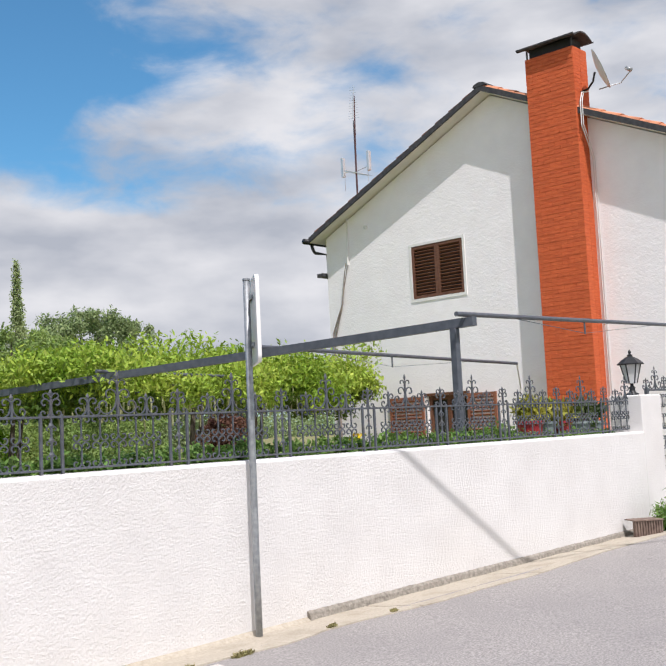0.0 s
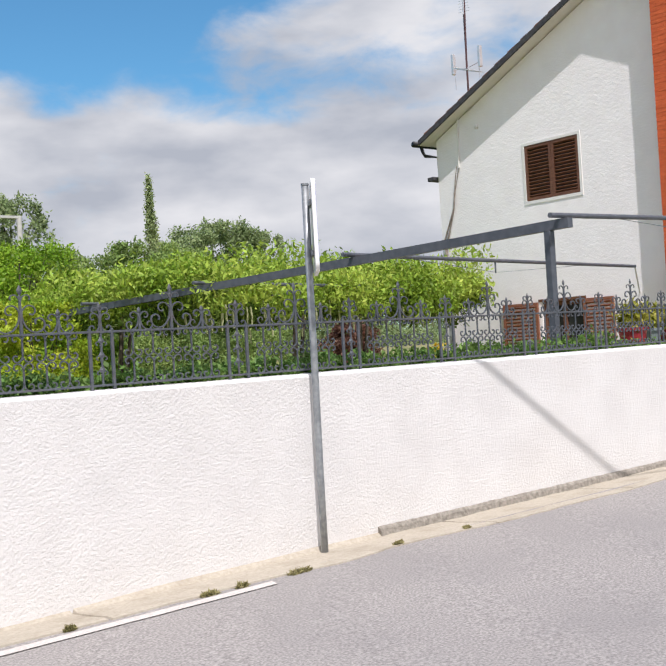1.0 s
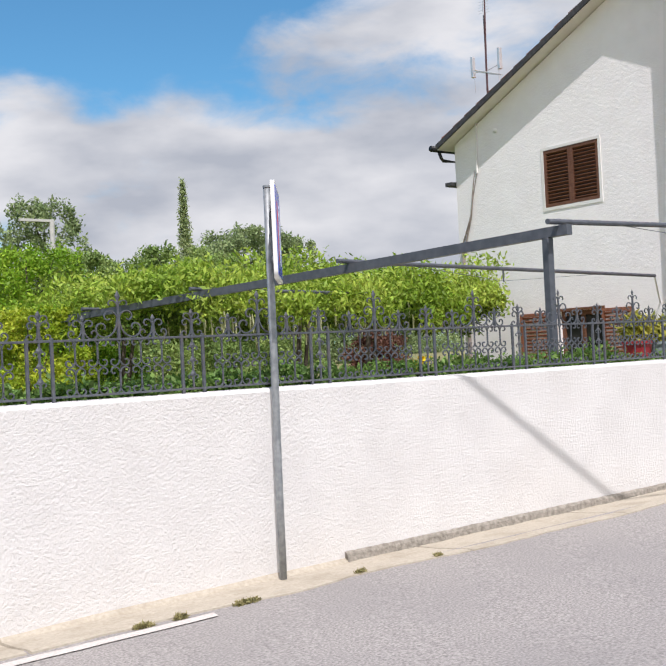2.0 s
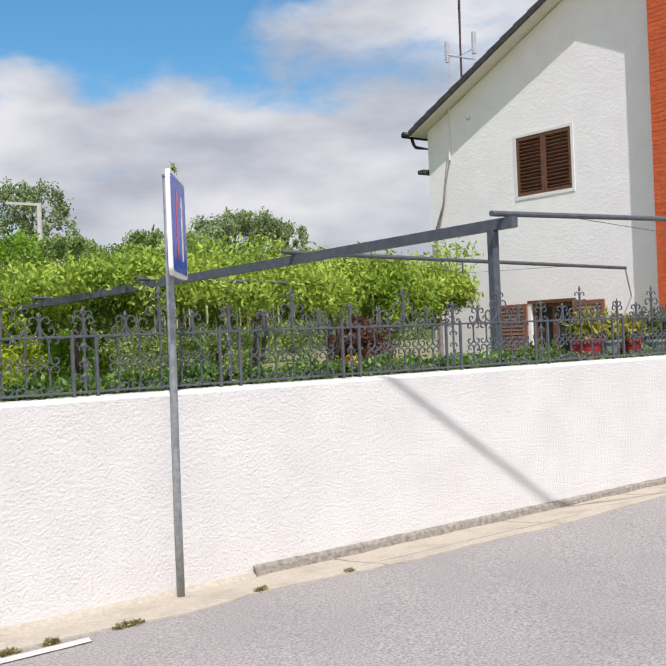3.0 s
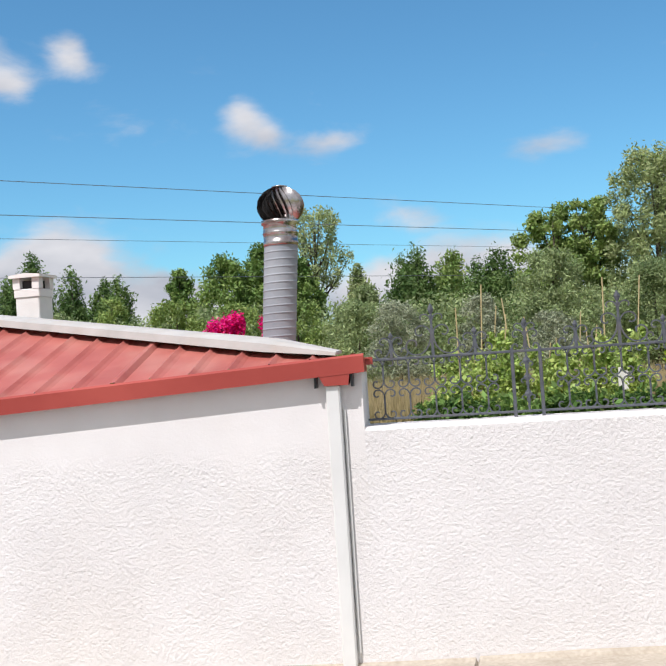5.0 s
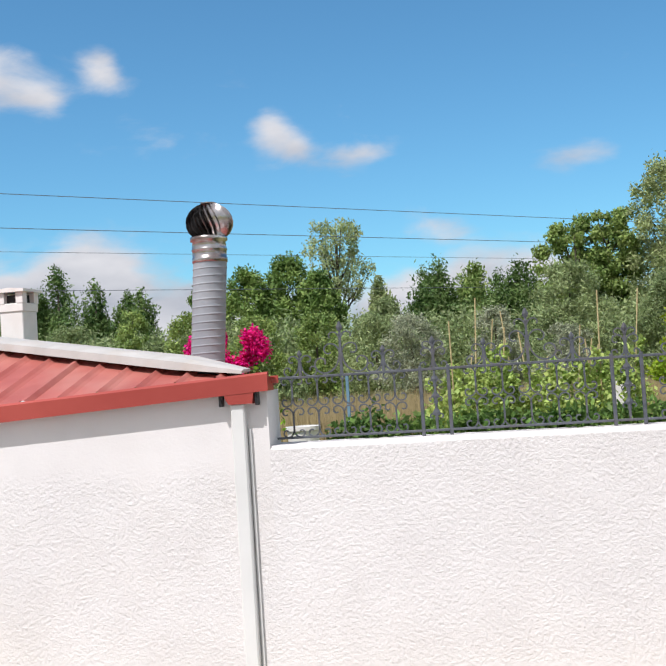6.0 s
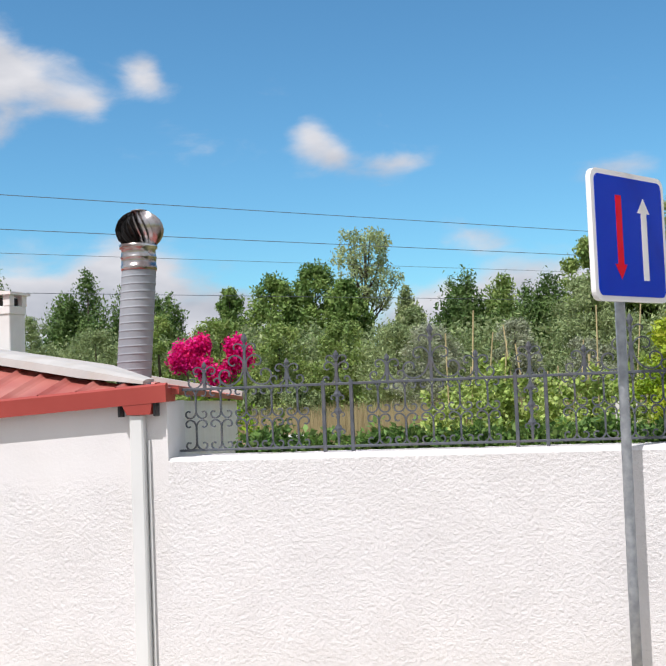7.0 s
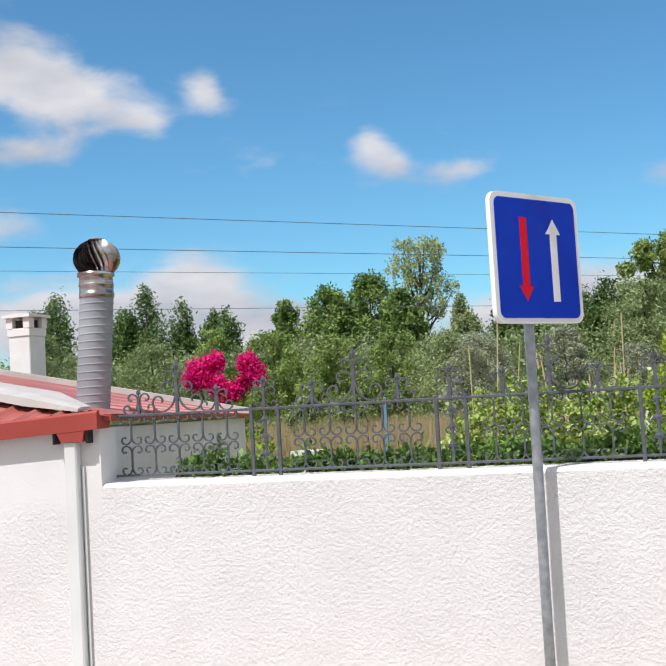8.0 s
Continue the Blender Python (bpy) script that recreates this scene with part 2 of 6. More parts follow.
def part(name, bm, material, parent=None, label="", smooth=False):
    """Links a bmesh, or a ready mesh, as one mesh object under its thing."""
    if isinstance(bm, bmesh.types.BMesh):
        me = bpy.data.meshes.new(name)
        bmesh.ops.recalc_face_normals(bm, faces=bm.faces[:])
        if smooth:
            for f in bm.faces:
                f.smooth = True
        bm.to_mesh(me)
        bm.free()
        me.materials.append(material)
    else:
        me = bm
    ob = new(name, me)
    if parent is not None:
        ob.parent = parent
        ob.matrix_parent_inverse = Matrix()
    if label:
        ob["label"] = label
    return ob


def thing(name, at, label, category, group="", kind=""):
    e = new(name)
    e.empty_display_size = 0.1
    e.location = at
    return tagged(e, label, category, group, kind)


def box(bm, lo, hi, bevel=0.0, m=None):
    g = bmesh.ops.create_cube(bm, size=1.0)
    v = g["verts"]
    lo, hi = Vector(lo), Vector(hi)
    s, c = hi - lo, (hi + lo) / 2
    for a in v:
        a.co = Vector((a.co.x * s.x, a.co.y * s.y, a.co.z * s.z)) + c
    if bevel:
        es = list({e for a in v for e in a.link_edges})
        r = bmesh.ops.bevel(bm, geom=es, offset=bevel, segments=1, affect="EDGES", profile=0.5)
        v = list({x for f in r["faces"] for x in f.verts} | {x for x in v if x.is_valid})
    if m is not None:
        for a in v:
            a.co = m @ a.co
    return v


def bmbox(lo, hi, bevel=0.0, m=None):
    bm = bmesh.new()
    box(bm, lo, hi, bevel, m)
    return bm


def prism(bm, outline, axis, a, b):
    """Extrudes a closed outline (list of 2D points) along an axis from a to b."""
    def put(p, w):
        return {"x": (w, p[0], p[1]), "y": (p[0], w, p[1]), "z": (p[0], p[1], w)}[axis]
    lo = [bm.verts.new(put(p, a)) for p in outline]
    hi = [bm.verts.new(put(p, b)) for p in outline]
    n = len(outline)
    bm.faces.new(lo)
    bm.faces.new(hi[::-1])
    for i in range(n):
        bm.faces.new((lo[i], hi[i], hi[(i + 1) % n], lo[(i + 1) % n]))


def tube(bm, pts, radius, sides=6, flat=1.0, caps=True):
    """Sweeps a ring along a line of points; radius may be a number or a list."""
    pts = [Vector(p) for p in pts]
    rad = radius if isinstance(radius, (list, tuple)) else [radius] * len(pts)
    rings, up = [], None
    for i, p in enumerate(pts):
        d = (pts[min(i + 1, len(pts) - 1)] - pts[max(i - 1, 0)])
        d = d.normalized() if d.length > 1e-9 else Vector((0, 0, 1))
        if up is None:
            up = Vector((0, 1, 0)) if abs(d.y) < 0.9 else Vector((1, 0, 0))
        side = d.cross(up)
        side = side.normalized() if side.length > 1e-6 else Vector((1, 0, 0))
        up = side.cross(d).normalized()
        ring = []
        for k in range(sides):
            a = 2 * math.pi * (k + 0.5) / sides
            ring.append(bm.verts.new(p + rad[i] * (math.cos(a) * side + math.sin(a) * flat * up)))
        rings.append(ring)
    for r0, r1 in zip(rings, rings[1:]):
        for k in range(sides):
            bm.faces.new((r0[k], r0[(k + 1) % sides], r1[(k + 1) % sides], r1[k]))
    if caps:
        bm.faces.new(rings[0][::-1])
        bm.faces.new(rings[-1])


def lathe(bm, profile, sides=24, centre=(0, 0, 0)):
    c = Vector(centre)
    rings = []
    for r, z in profile:
        rings.append([bm.verts.new(c + Vector((r * math.cos(2 * math.pi * k / sides), r * math.sin(2 * math.pi * k / sides), z))) for k in range(sides)])
    for a, b in zip(rings, rings[1:]):
        for k in range(sides):
            bm.faces.new((a[k], a[(k + 1) % sides], b[(k + 1) % sides], b[k]))
    bm.faces.new(rings[0][::-1])
    bm.faces.new(rings[-1])


def leaves(name, centres, radii, count, size, material, seed, narrow=0.5, shell=0.55, squash=1.0, droop=0.0):
    """Many small leaves in and round clumps; returns one mesh."""
    rng = np.random.default_rng(seed)
    centres, radii = np.asarray(centres, float), np.asarray(radii, float)
    if radii.ndim == 1:
        radii = np.repeat(radii[:, None], 3, 1)
    vol = radii.prod(1) ** (2 / 3)
    pick = rng.choice(len(centres), count, p=vol / vol.sum())
    d = rng.normal(size=(count, 3))
    d /= np.linalg.norm(d, axis=1)[:, None]
    r = shell + (1 - shell) * rng.random(count) ** 0.7
    r *= 1 + 0.16 * rng.normal(size=count)
    p = centres[pick] + d * radii[pick] * r[:, None] * np.array([1, 1, squash])
    t = rng.normal(size=(count, 3))
    t[:, 2] -= droop
    t /= np.linalg.norm(t, axis=1)[:, None]
    nrm = d * 0.7 + rng.normal(size=(count, 3)) * 0.6 + np.array([0, 0, 0.45])
    s = np.cross(t, nrm)
    s /= np.linalg.norm(s, axis=1)[:, None] + 1e-9
    up = np.cross(s, t)
    ln = size * (0.6 + 0.8 * rng.random(count))[:, None]
    wd = ln * narrow * 0.5
    v = np.stack([p - t * ln * 0.5, p + s * wd - up * ln * 0.06, p + t * ln * 0.5 - up * ln * 0.12, p - s * wd - up * ln * 0.06], 1).reshape(-1, 3)
    me = bpy.data.meshes.new(name)
    me.vertices.add(count * 4)
    me.vertices.foreach_set("co", v.ravel())
    me.loops.add(count * 4)
    me.loops.foreach_set("vertex_index", np.arange(count * 4))
    me.polygons.add(count)
    me.polygons.foreach_set("loop_start", np.arange(count) * 4)
    me.polygons.foreach_set("loop_total", np.full(count, 4))
    me.materials.append(material)
    me.update(calc_edges=True)
    return me


# ---------- ground, road, apron ----------
def slope(x):
    return 0.018 * max(-12.0, min(24.0, x))


def sheet(name, xs, ys, height, material):
    v = [(x, y, height(x, y)) for y in ys for x in xs]
    n = len(xs)
    f = [(j * n + i, j * n + i + 1, (j + 1) * n + i + 1, (j + 1) * n + i) for j in range(len(ys) - 1) for i in range(n - 1)]
    return new(name, mesh_from(name, v, f, material))


XS = [-900, -300, -100, -40, -20, -12, -6, 0, 6, 12, 18, 24, 40, 100, 300, 900]
tagged(sheet("ground", XS, [-900, -200, -60, -20, -8, -4, 0, 4, 10, 20, 40, 80, 200, 900],
             lambda x, y: 0.20 + slope(x), M_GRASS), "grassy yard and field ground", "ground", kind="structure")
tagged(sheet("road", [-60, -30, -12, -6, 0, 6, 12, 18, 24, 60], [-7.5, -6.0, -3.5, -2.0, -1.0, -0.62, -0.55],
             lambda x, y: (0.30 if y < -0.6 else 0.20) + slope(x) + 0.03 * (1 - ((y + 3.6) / 3.0) ** 2 if abs(y + 3.6) < 3.0 else 0), M_ASPHALT),
       "worn pale grey asphalt road sloping gently uphill", "road", kind="structure")


def build_apron():
    rng = random.Random(4)
    bm = bmesh.new()
    xs = [-9 + 0.06 * i for i in range(420)]
    rows = []
    for x in xs:
        edge = -0.705 + 0.035 * noise.noise(Vector((x * 1.3, 3.1, 0))) + 0.02 * noise.noise(Vector((x * 6.0, 1.1, 0)))
        u, v = max(0.0, min(1.0, (x - 2.0) / 0.8)), max(0.0, min(1.0, (x - 4.4) / 1.2))
        edge -= 0.09 * u * u * (3 - 2 * u) * (1 - v)
        if 0.95 < x < 1.7:
            edge -= 0.05 * math.sin((x - 0.95) / 0.75 * math.pi)
        u = max(0.0, min(1.0, (x + 0.7) / 1.1))
        lift = 0.032 * u * u * (3 - 2 * u) + 0.006 * math.exp(-((x - 1.45) / 0.15) ** 2)
        z = 0.285 + slope(x)
        rows.append([bm.verts.new((x, -0.15, z - 0.020 + lift)), bm.verts.new((x, -0.21, z - 0.036 + 0.3 * lift)), bm.verts.new((x, -0.40, z - 0.012)),
                     bm.verts.new((x, edge + 0.05, z + 0.027)), bm.verts.new((x, edge, z + 0.027)), bm.verts.new((x, edge - 0.015, z - 0.06))])
    joints = {min(range(len(xs)), key=lambda i: abs(xs[i] - j)) for j in (-4.2, -1.9, -0.33, 2.72, 4.3, 5.75, 7.3)}
    for i in joints:
        for v in rows[i]:
            v.co.z -= 0.03
            v.co.x += 0.05 * (v.co.y + 0.4)
        for v in rows[i - 1]:
            v.co.x += 0.048 + 0.05 * (v.co.y + 0.4)
        for v in rows[i + 1]:
            v.co.x -= 0.048 - 0.05 * (v.co.y + 0.4)
    for a, b in zip(rows, rows[1:]):
        for k in range(5):
            bm.faces.new((a[k], b[k], b[k + 1], a[k + 1]))
    tagged(part("pavement", bm, M_CONCRETE), "narrow beige concrete strip along the wall foot", "pavement", kind="structure")


build_apron()
# unseen pale slab, added to bounce sunlight up onto the gable
tagged(part("terrace", bmbox((6.2, 0.6, 0.1), (12.2, 9.6, 0.345)), M_BOUNCE_SLAB), "pale slab added between pergola and house to bounce light", "terrace", kind="structure")
bm = bmesh.new()
nx = 60
LINE_END = 0.70
rows = []
for i in range(nx + 1):
    x = -9 + (LINE_END + 9) * i / nx
    j = 0.006 * noise.noise(Vector((x * 5, 0, 0)))
    z = 0.309 + slope(x)
    y0 = -0.775
    rows.append([bm.verts.new((x, y0 + j, z)), bm.verts.new((x - (0.02 if i == nx else 0), -0.862 + j, z + 0.002))])
for a, b in zip(rows, rows[1:]):
    bm.faces.new((a[0], a[1], b[1], b[0]))
tagged(part("road_marking", bm, M_LINE), "worn white edge line painted on asphalt", "road marking", kind="structure")


def build_wall():
    # boundary wall, roughcast front, slightly rounded top
    y0, y1 = -0.17, 0.13
    out = [(y0, 0.05), (y0, 1.480), (y0 + 0.02, 1.500), (y1 - 0.02, 1.500), (y1, 1.480), (y1, 0.05)]
    bm = bmesh.new()
    prism(bm, out, "x", -0.81, 7.63)
    tagged(part("wall_boundary", bm, M_WALL), "long white roughcast boundary wall beside the road", "wall", kind="structure")
    pil = bmbox((7.63, -0.172, 0.1), (8.12, 0.24, 1.92), 0.012)
    tagged(part("wall_pillar", pil, M_WALL), "white rendered gate pillar at the wall end", "pillar", kind="structure")
    # exposed footing, broken along its top and front
    bm = bmesh.new()
    prev = None
    n = 170
    for k in range(n + 1):
        x = 2.08 + 5.2 * k / n
        z = 0.276 + slope(x)
        rag = 0.016 * noise.noise(Vector((x * 9, 0.3, 0))) + 0.010 * noise.noise(Vector((x * 31, 2.3, 0)))
        h = (0.046 - 0.003 * (x - 2.0)) + 0.3 * rag
        out = -0.197 + 0.006 * noise.noise(Vector((x * 3, 5.3, 0))) + 0.003 * noise.noise(Vector((x * 27, 7.3, 0)))
        ring = [bm.verts.new(q) for q in ((x, -0.165, z - 0.03), (x, out - 0.012, z - 0.03), (x, out, z + h * 0.6), (x, out + 0.012, z + h), (x, -0.165, z + h + 0.006))]
        if prev:
            for j in range(4):
                bm.faces.new((prev[j], prev[j + 1], ring[j + 1], ring[j]))
        else:
            bm.faces.new(ring)
        prev = ring
    bm.faces.new(prev[::-1])
    tagged(part("footing", bm, M_FOOTING), "rough grey concrete footing exposed under the wall", "footing", kind="structure")


build_wall()


# ---------- road sign ----------
def arrow(length, shaft, head_w, head_l):
    h = length / 2
    return [(-shaft / 2, -h), (shaft / 2, -h), (shaft / 2, h - head_l), (head_w / 2, h - head_l), (0, h), (-head_w / 2, h - head_l), (-shaft / 2, h - head_l)]


def rounded(w, r, n=6):
    pts = []
    for cx, cy, a0 in ((1, 1, 0), (-1, 1, 90), (-1, -1, 180), (1, -1, 270)):
        for k in range(n + 1):
            a = radians(a0 + 90 * k / n)
            pts.append((cx * (w / 2 - r) + r * math.cos(a), cy * (w / 2 - r) + r * math.sin(a)))
    return pts


def build_sign():
    base = (1.505, -0.27, 0.270)
    s = thing("road_sign", base, "blue square sign with red and white arrows on post", "road sign")
    bm = bmesh.new()
    tube(bm, [(0, 0, -0.06), (0, 0, 0.6), (0.006, 0, 1.4), (0.012, 0, 2.515)], 0.0245, 14)
    part("post", bm, M_GALV, s, "galvanised steel tube post", smooth=True)
    bm = bmesh.new()
    tube(bm, [(0.012, 0, 2.515), (0.012, 0, 2.53)], 0.027, 14)
    part("post_cap", bm, M_GALV, s)
    # panel faces towards +x and the road
    yaw = math.atan2(0.495, 0.37)
    m = pose(0.054, -0.002, 2.22) @ Matrix.Rotation(yaw, 4, "Z") @ Matrix.Rotation(radians(90), 4, "X")
    W = 0.612

    def plate(name, outline, z0, z1, material, parent, label="", at=(0, 0), flip=False):
        bm = bmesh.new()
        pts = [(x + at[0], (-y if flip else y) + at[1]) for x, y in outline]
        prism(bm, pts, "z", z0, z1)
        bmesh.ops.transform(bm, matrix=m, verts=bm.verts[:])
        return part(name, bm, material, parent, label)
    panel = plate("panel", rounded(W, 0.05), 0.0, 0.026, M_SIGN_WHITE, s, "white-rimmed folded metal plate")
    plate("blue_field", rounded(W - 0.05, 0.034), 0.026, 0.028, M_SIGN_BLUE, panel)
    plate("red_arrow", arrow(0.395, 0.048, 0.098, 0.07), 0.028, 0.0295, M_SIGN_RED, panel, at=(-0.095, -0.005), flip=True)
    plate("white_arrow", arrow(0.395, 0.048, 0.105, 0.072), 0.028, 0.0295, M_SIGN_WHITE, panel, at=(0.115, -0.005))
    for z in (0.17, -0.17):
        bm = bmesh.new()
        box(bm, (-0.12, z - 0.018, -0.02), (0.12, z + 0.018, -0.002), 0.003)
        bmesh.ops.transform(bm, matrix=m, verts=bm.verts[:])
        part("bracket", bm, M_GALV, s)


build_sign()


# ---------- house ----------
HX = 12.15
RIDGE_Y, RIDGE_Z, PITCH = 4.62, 7.66, 0.462
EAVE_L, EAVE_R = 8.90, 0.47
YARD = 0.35


def roof_z(y):
    return RIDGE_Z - PITCH * abs(y - RIDGE_Y)


def build_house():
    h = thing("house", (HX + 4, RIDGE_Y, 0.2), "two-storey white roughcast house with a clay-tiled gable roof", "house")
    o = Vector(h.location)

    def p(name, bm, material, parent=h, label="", smooth=False):
        if isinstance(bm, bmesh.types.BMesh):
            bmesh.ops.translate(bm, vec=-o, verts=bm.verts[:])
        return part(name, bm, material, parent, label, smooth)

    # gable wall with real openings, built from slabs round them
    t = 0.28
    wy0, wy1, wz0, wz1 = 5.43, 6.645, 4.11, 5.135
    dy0, dy1, dz1 = 5.52, 6.46, 2.23
    top = lambda y: roof_z(y) - 0.02
    for (a, b, lo, hi) in ((EAVE_R, wy0, 0.0, None), (wy1, EAVE_L, 0.0, None), (wy0, wy1, wz1, None), (wy0, wy1, dz1, wz0), (dy1, wy1, 0.0, dz1), (wy0, dy0, 0.0, dz1)):
        ys = sorted({a, b, *([RIDGE_Y] if a < RIDGE_Y < b else [])})
        out = [(a, lo), (b, lo)] + [(y, top(y) if hi is None else hi) for y in reversed(ys)]
        if hi is not None:
            out = [(a, lo), (b, lo), (b, hi), (a, hi)]
        bm = bmesh.new()
        prism(bm, out, "x", HX, HX + t)
        p("gable_wall", bm, M_HOUSE, label="white roughcast gable wall")
    p("side_wall", bmbox((HX + t, EAVE_R, 0.0), (HX + 8, EAVE_R + t, roof_z(EAVE_R))), M_HOUSE)
    p("side_wall", bmbox((HX + t, EAVE_L - t, 0.0), (HX + 8, EAVE_L, roof_z(EAVE_L))), M_HOUSE)
    p("back_wall", bmbox((HX + 8, EAVE_R, 0.0), (HX + 8.28, EAVE_L, roof_z(EAVE_L))), M_HOUSE)
    p("inner_floor", bmbox((HX + t, EAVE_R + t, 2.9), (HX + 8, EAVE_L - t, 3.1)), M_DARK)
    # roof slabs
    X0, X1 = HX - 0.30, HX + 8.6
    over = 0.21
    for sgn, name in ((1, "roof_slope"), (-1, "roof_slope")):
        ye = (EAVE_L + over) if sgn > 0 else (EAVE_R - over)
        bm = bmesh.new()
        prism(bm, [(RIDGE_Y, RIDGE_Z), (ye, roof_z(ye)), (ye, roof_z(ye) + 0.06), (RIDGE_Y, RIDGE_Z + 0.065)], "x", X0 + 0.02, X1)
        p(name, bm, M_ROOF_UNDER)
        # verge trim board, dark
        bm = bmesh.new()
        prism(bm, [(RIDGE_Y, RIDGE_Z + 0.004), (ye, roof_z(ye) + 0.0), (ye, roof_z(ye) + 0.105), (RIDGE_Y, RIDGE_Z + 0.11)], "x", X0 - 0.015, X0 + 0.018)
        p("verge_trim", bm, M_VERGE, label="dark grey verge trim")
        # barrel tiles, course by course
        length = math.hypot(ye - RIDGE_Y, RIDGE_Z - roof_z(ye))
        courses = int(length / 0.36)
        d = Vector((0, sgn / math.hypot(1, PITCH), -PITCH / math.hypot(1, PITCH)))
        nrm = Vector((0, sgn * PITCH, 1)).normalized()
        tile_bm = bmesh.new()
        segs = 5
        for end, lift in ((0.0, 0.0), (0.40, 0.022)):
            for k in range(segs + 1):
                a = math.pi * k / segs
                tile_bm.verts.new(Vector((0.105 * math.cos(a), 0, 0)) + d * end + nrm * (0.055 * math.sin(a) + lift))
        tile_bm.verts.ensure_lookup_table()
        v = tile_bm.verts
        for k in range(segs):
            tile_bm.faces.new((v[k], v[k + 1], v[segs + 2 + k], v[segs + 1 + k]))
        tile_bm.faces.new([v[segs + 1 + k] for k in range(segs + 1)])
        bmesh.ops.recalc_face_normals(tile_bm, faces=tile_bm.faces[:])
        me = bpy.data.meshes.new("tile")
        for f in tile_bm.faces:
            f.smooth = False
        tile_bm.to_mesh(me)
        tile_bm.free()
        # verge tiles of the +y slope take the darker clay colour
        me.materials.append(M_CLAY if sgn < 0 else M_CLAY_DARK)
        for c in range(courses):
            for r in range(3):
                s0 = c * 0.36 + 0.02
                ob = new("tile", me)
                ob.parent = h
                ob.location = Vector((X0 + 0.09 + 0.215 * r, RIDGE_Y, RIDGE_Z + 0.085)) + d * s0 - o
        bm = bmesh.new()
        rows = 36
        for r in range(3, rows):
            x = X0 + 0.09 + 0.215 * r
            a = Vector((x, RIDGE_Y, RIDGE_Z + 0.085))
            b = a + d * (length - 0.02)
            ring = []
            for q in (a, b):
                ring.append([bm.verts.new(q + Vector((0.105 * math.cos(math.pi * k / 4), 0, 0)) + nrm * 0.055 * math.sin(math.pi * k / 4)) for k in range(5)])
            for k in range(4):
                bm.faces.new((ring[0][k], ring[0][k + 1], ring[1][k + 1], ring[1][k]))
        ob = p("tile_field", bm, M_CLAY)
        ob["kind"] = "stuff"
    # ridge tiles
    for k in range(20):
        x = X0 - 0.02 + 0.42 * k
        bm = bmesh.new()
        pts = [(0.15 * math.cos(math.pi * j / 6), 0.075 * math.sin(math.pi * j / 6)) for j in range(7)]
        out = [(RIDGE_Y + a, RIDGE_Z + 0.085 + b) for a, b in pts]
        prism(bm, out, "x", x, x + 0.43)
        p("ridge_tile", bm, M_VERGE if k == 0 else M_CLAY)
    # eaves gutter and downpipe elbow at the far eave
    ye, ze = EAVE_L + over, roof_z(EAVE_L + over)
    bm = bmesh.new()
    tube(bm, [(X0 - 0.10, ye + 0.05, ze + 0.03), (X1, ye + 0.05, ze + 0.03)], 0.06, 10)
    p("gutter", bm, M_BLACK, label="black half-round gutter", smooth=True)
    bm = bmesh.new()
    tube(bm, [(X0 + 0.1, ye + 0.03, ze - 0.02), (X0 + 0.12, ye + 0.0, ze - 0.14), (X0 + 0.16, EAVE_L + 0.2, ze - 0.20), (HX + 0.1, EAVE_L + 0.06, ze - 0.24), (HX + 0.12, EAVE_L + 0.05, ze - 1.5), (HX + 0.12, EAVE_L + 0.05, 0.4)], 0.035, 8)
    p("downpipe", bm, M_BLACK, smooth=True)
    bm = bmbox((HX - 0.12, EAVE_L + 0.02, 4.86), (HX + 0.6, EAVE_L + 0.20, 4.94), 0.01)
    p("canopy", bm, M_VERGE, label="small tiled canopy on the side wall")

    # upper window: white surround, two louvred shutters
    w = p("window", bmbox((HX - 0.012, wy0 - 0.055, wz0 - 0.06), (HX + 0.02, wy1 + 0.055, wz0 - 0.002)), M_SMOOTH, label="window closed by brown louvred shutters")
    for nm, lo, hi in (("surround", (HX - 0.012, wy0 - 0.055, wz0), (HX + 0.02, wy0, wz1)), ("surround", (HX - 0.012, wy1, wz0), (HX + 0.02, wy1 + 0.055, wz1)),
                       ("surround", (HX - 0.012, wy0 - 0.055, wz1), (HX + 0.02, wy1 + 0.055, wz1 + 0.05))):
        p(nm, bmbox(lo, hi), M_SMOOTH, w)
    p("dark_reveal", bmbox((HX + 0.10, wy0, wz0), (HX + 0.12, wy1, wz1)), M_DARK, w)
    ym = (wy0 + wy1) / 2
    for a, b in ((wy0 + 0.004, ym - 0.003), (ym + 0.003, wy1 - 0.004)):
        sh = p("shutter", shutter_frame(HX - 0.004, a, b, wz0 + 0.004, wz1 - 0.004), M_WOOD, w, "brown louvred shutter leaf")
        for k in range(15):
            z = wz0 + 0.085 + k * (wz1 - wz0 - 0.15) / 14.0
            bm = bmesh.new()
            box(bm, (-0.022, a + 0.055, -0.005), (0.022, b - 0.055, 0.005))
            bmesh.ops.transform(bm, matrix=pose(HX + 0.02, 0, z, 0, 38, 0), verts=bm.verts[:])
            p("slat", bm, M_WOOD, w)
    # ground-floor glazed door with open shutters
    d = p("door", bmbox((HX + 0.10, dy0, YARD), (HX + 0.13, dy1, dz1)), M_GLASS, label="glazed brown door between open louvred shutters")
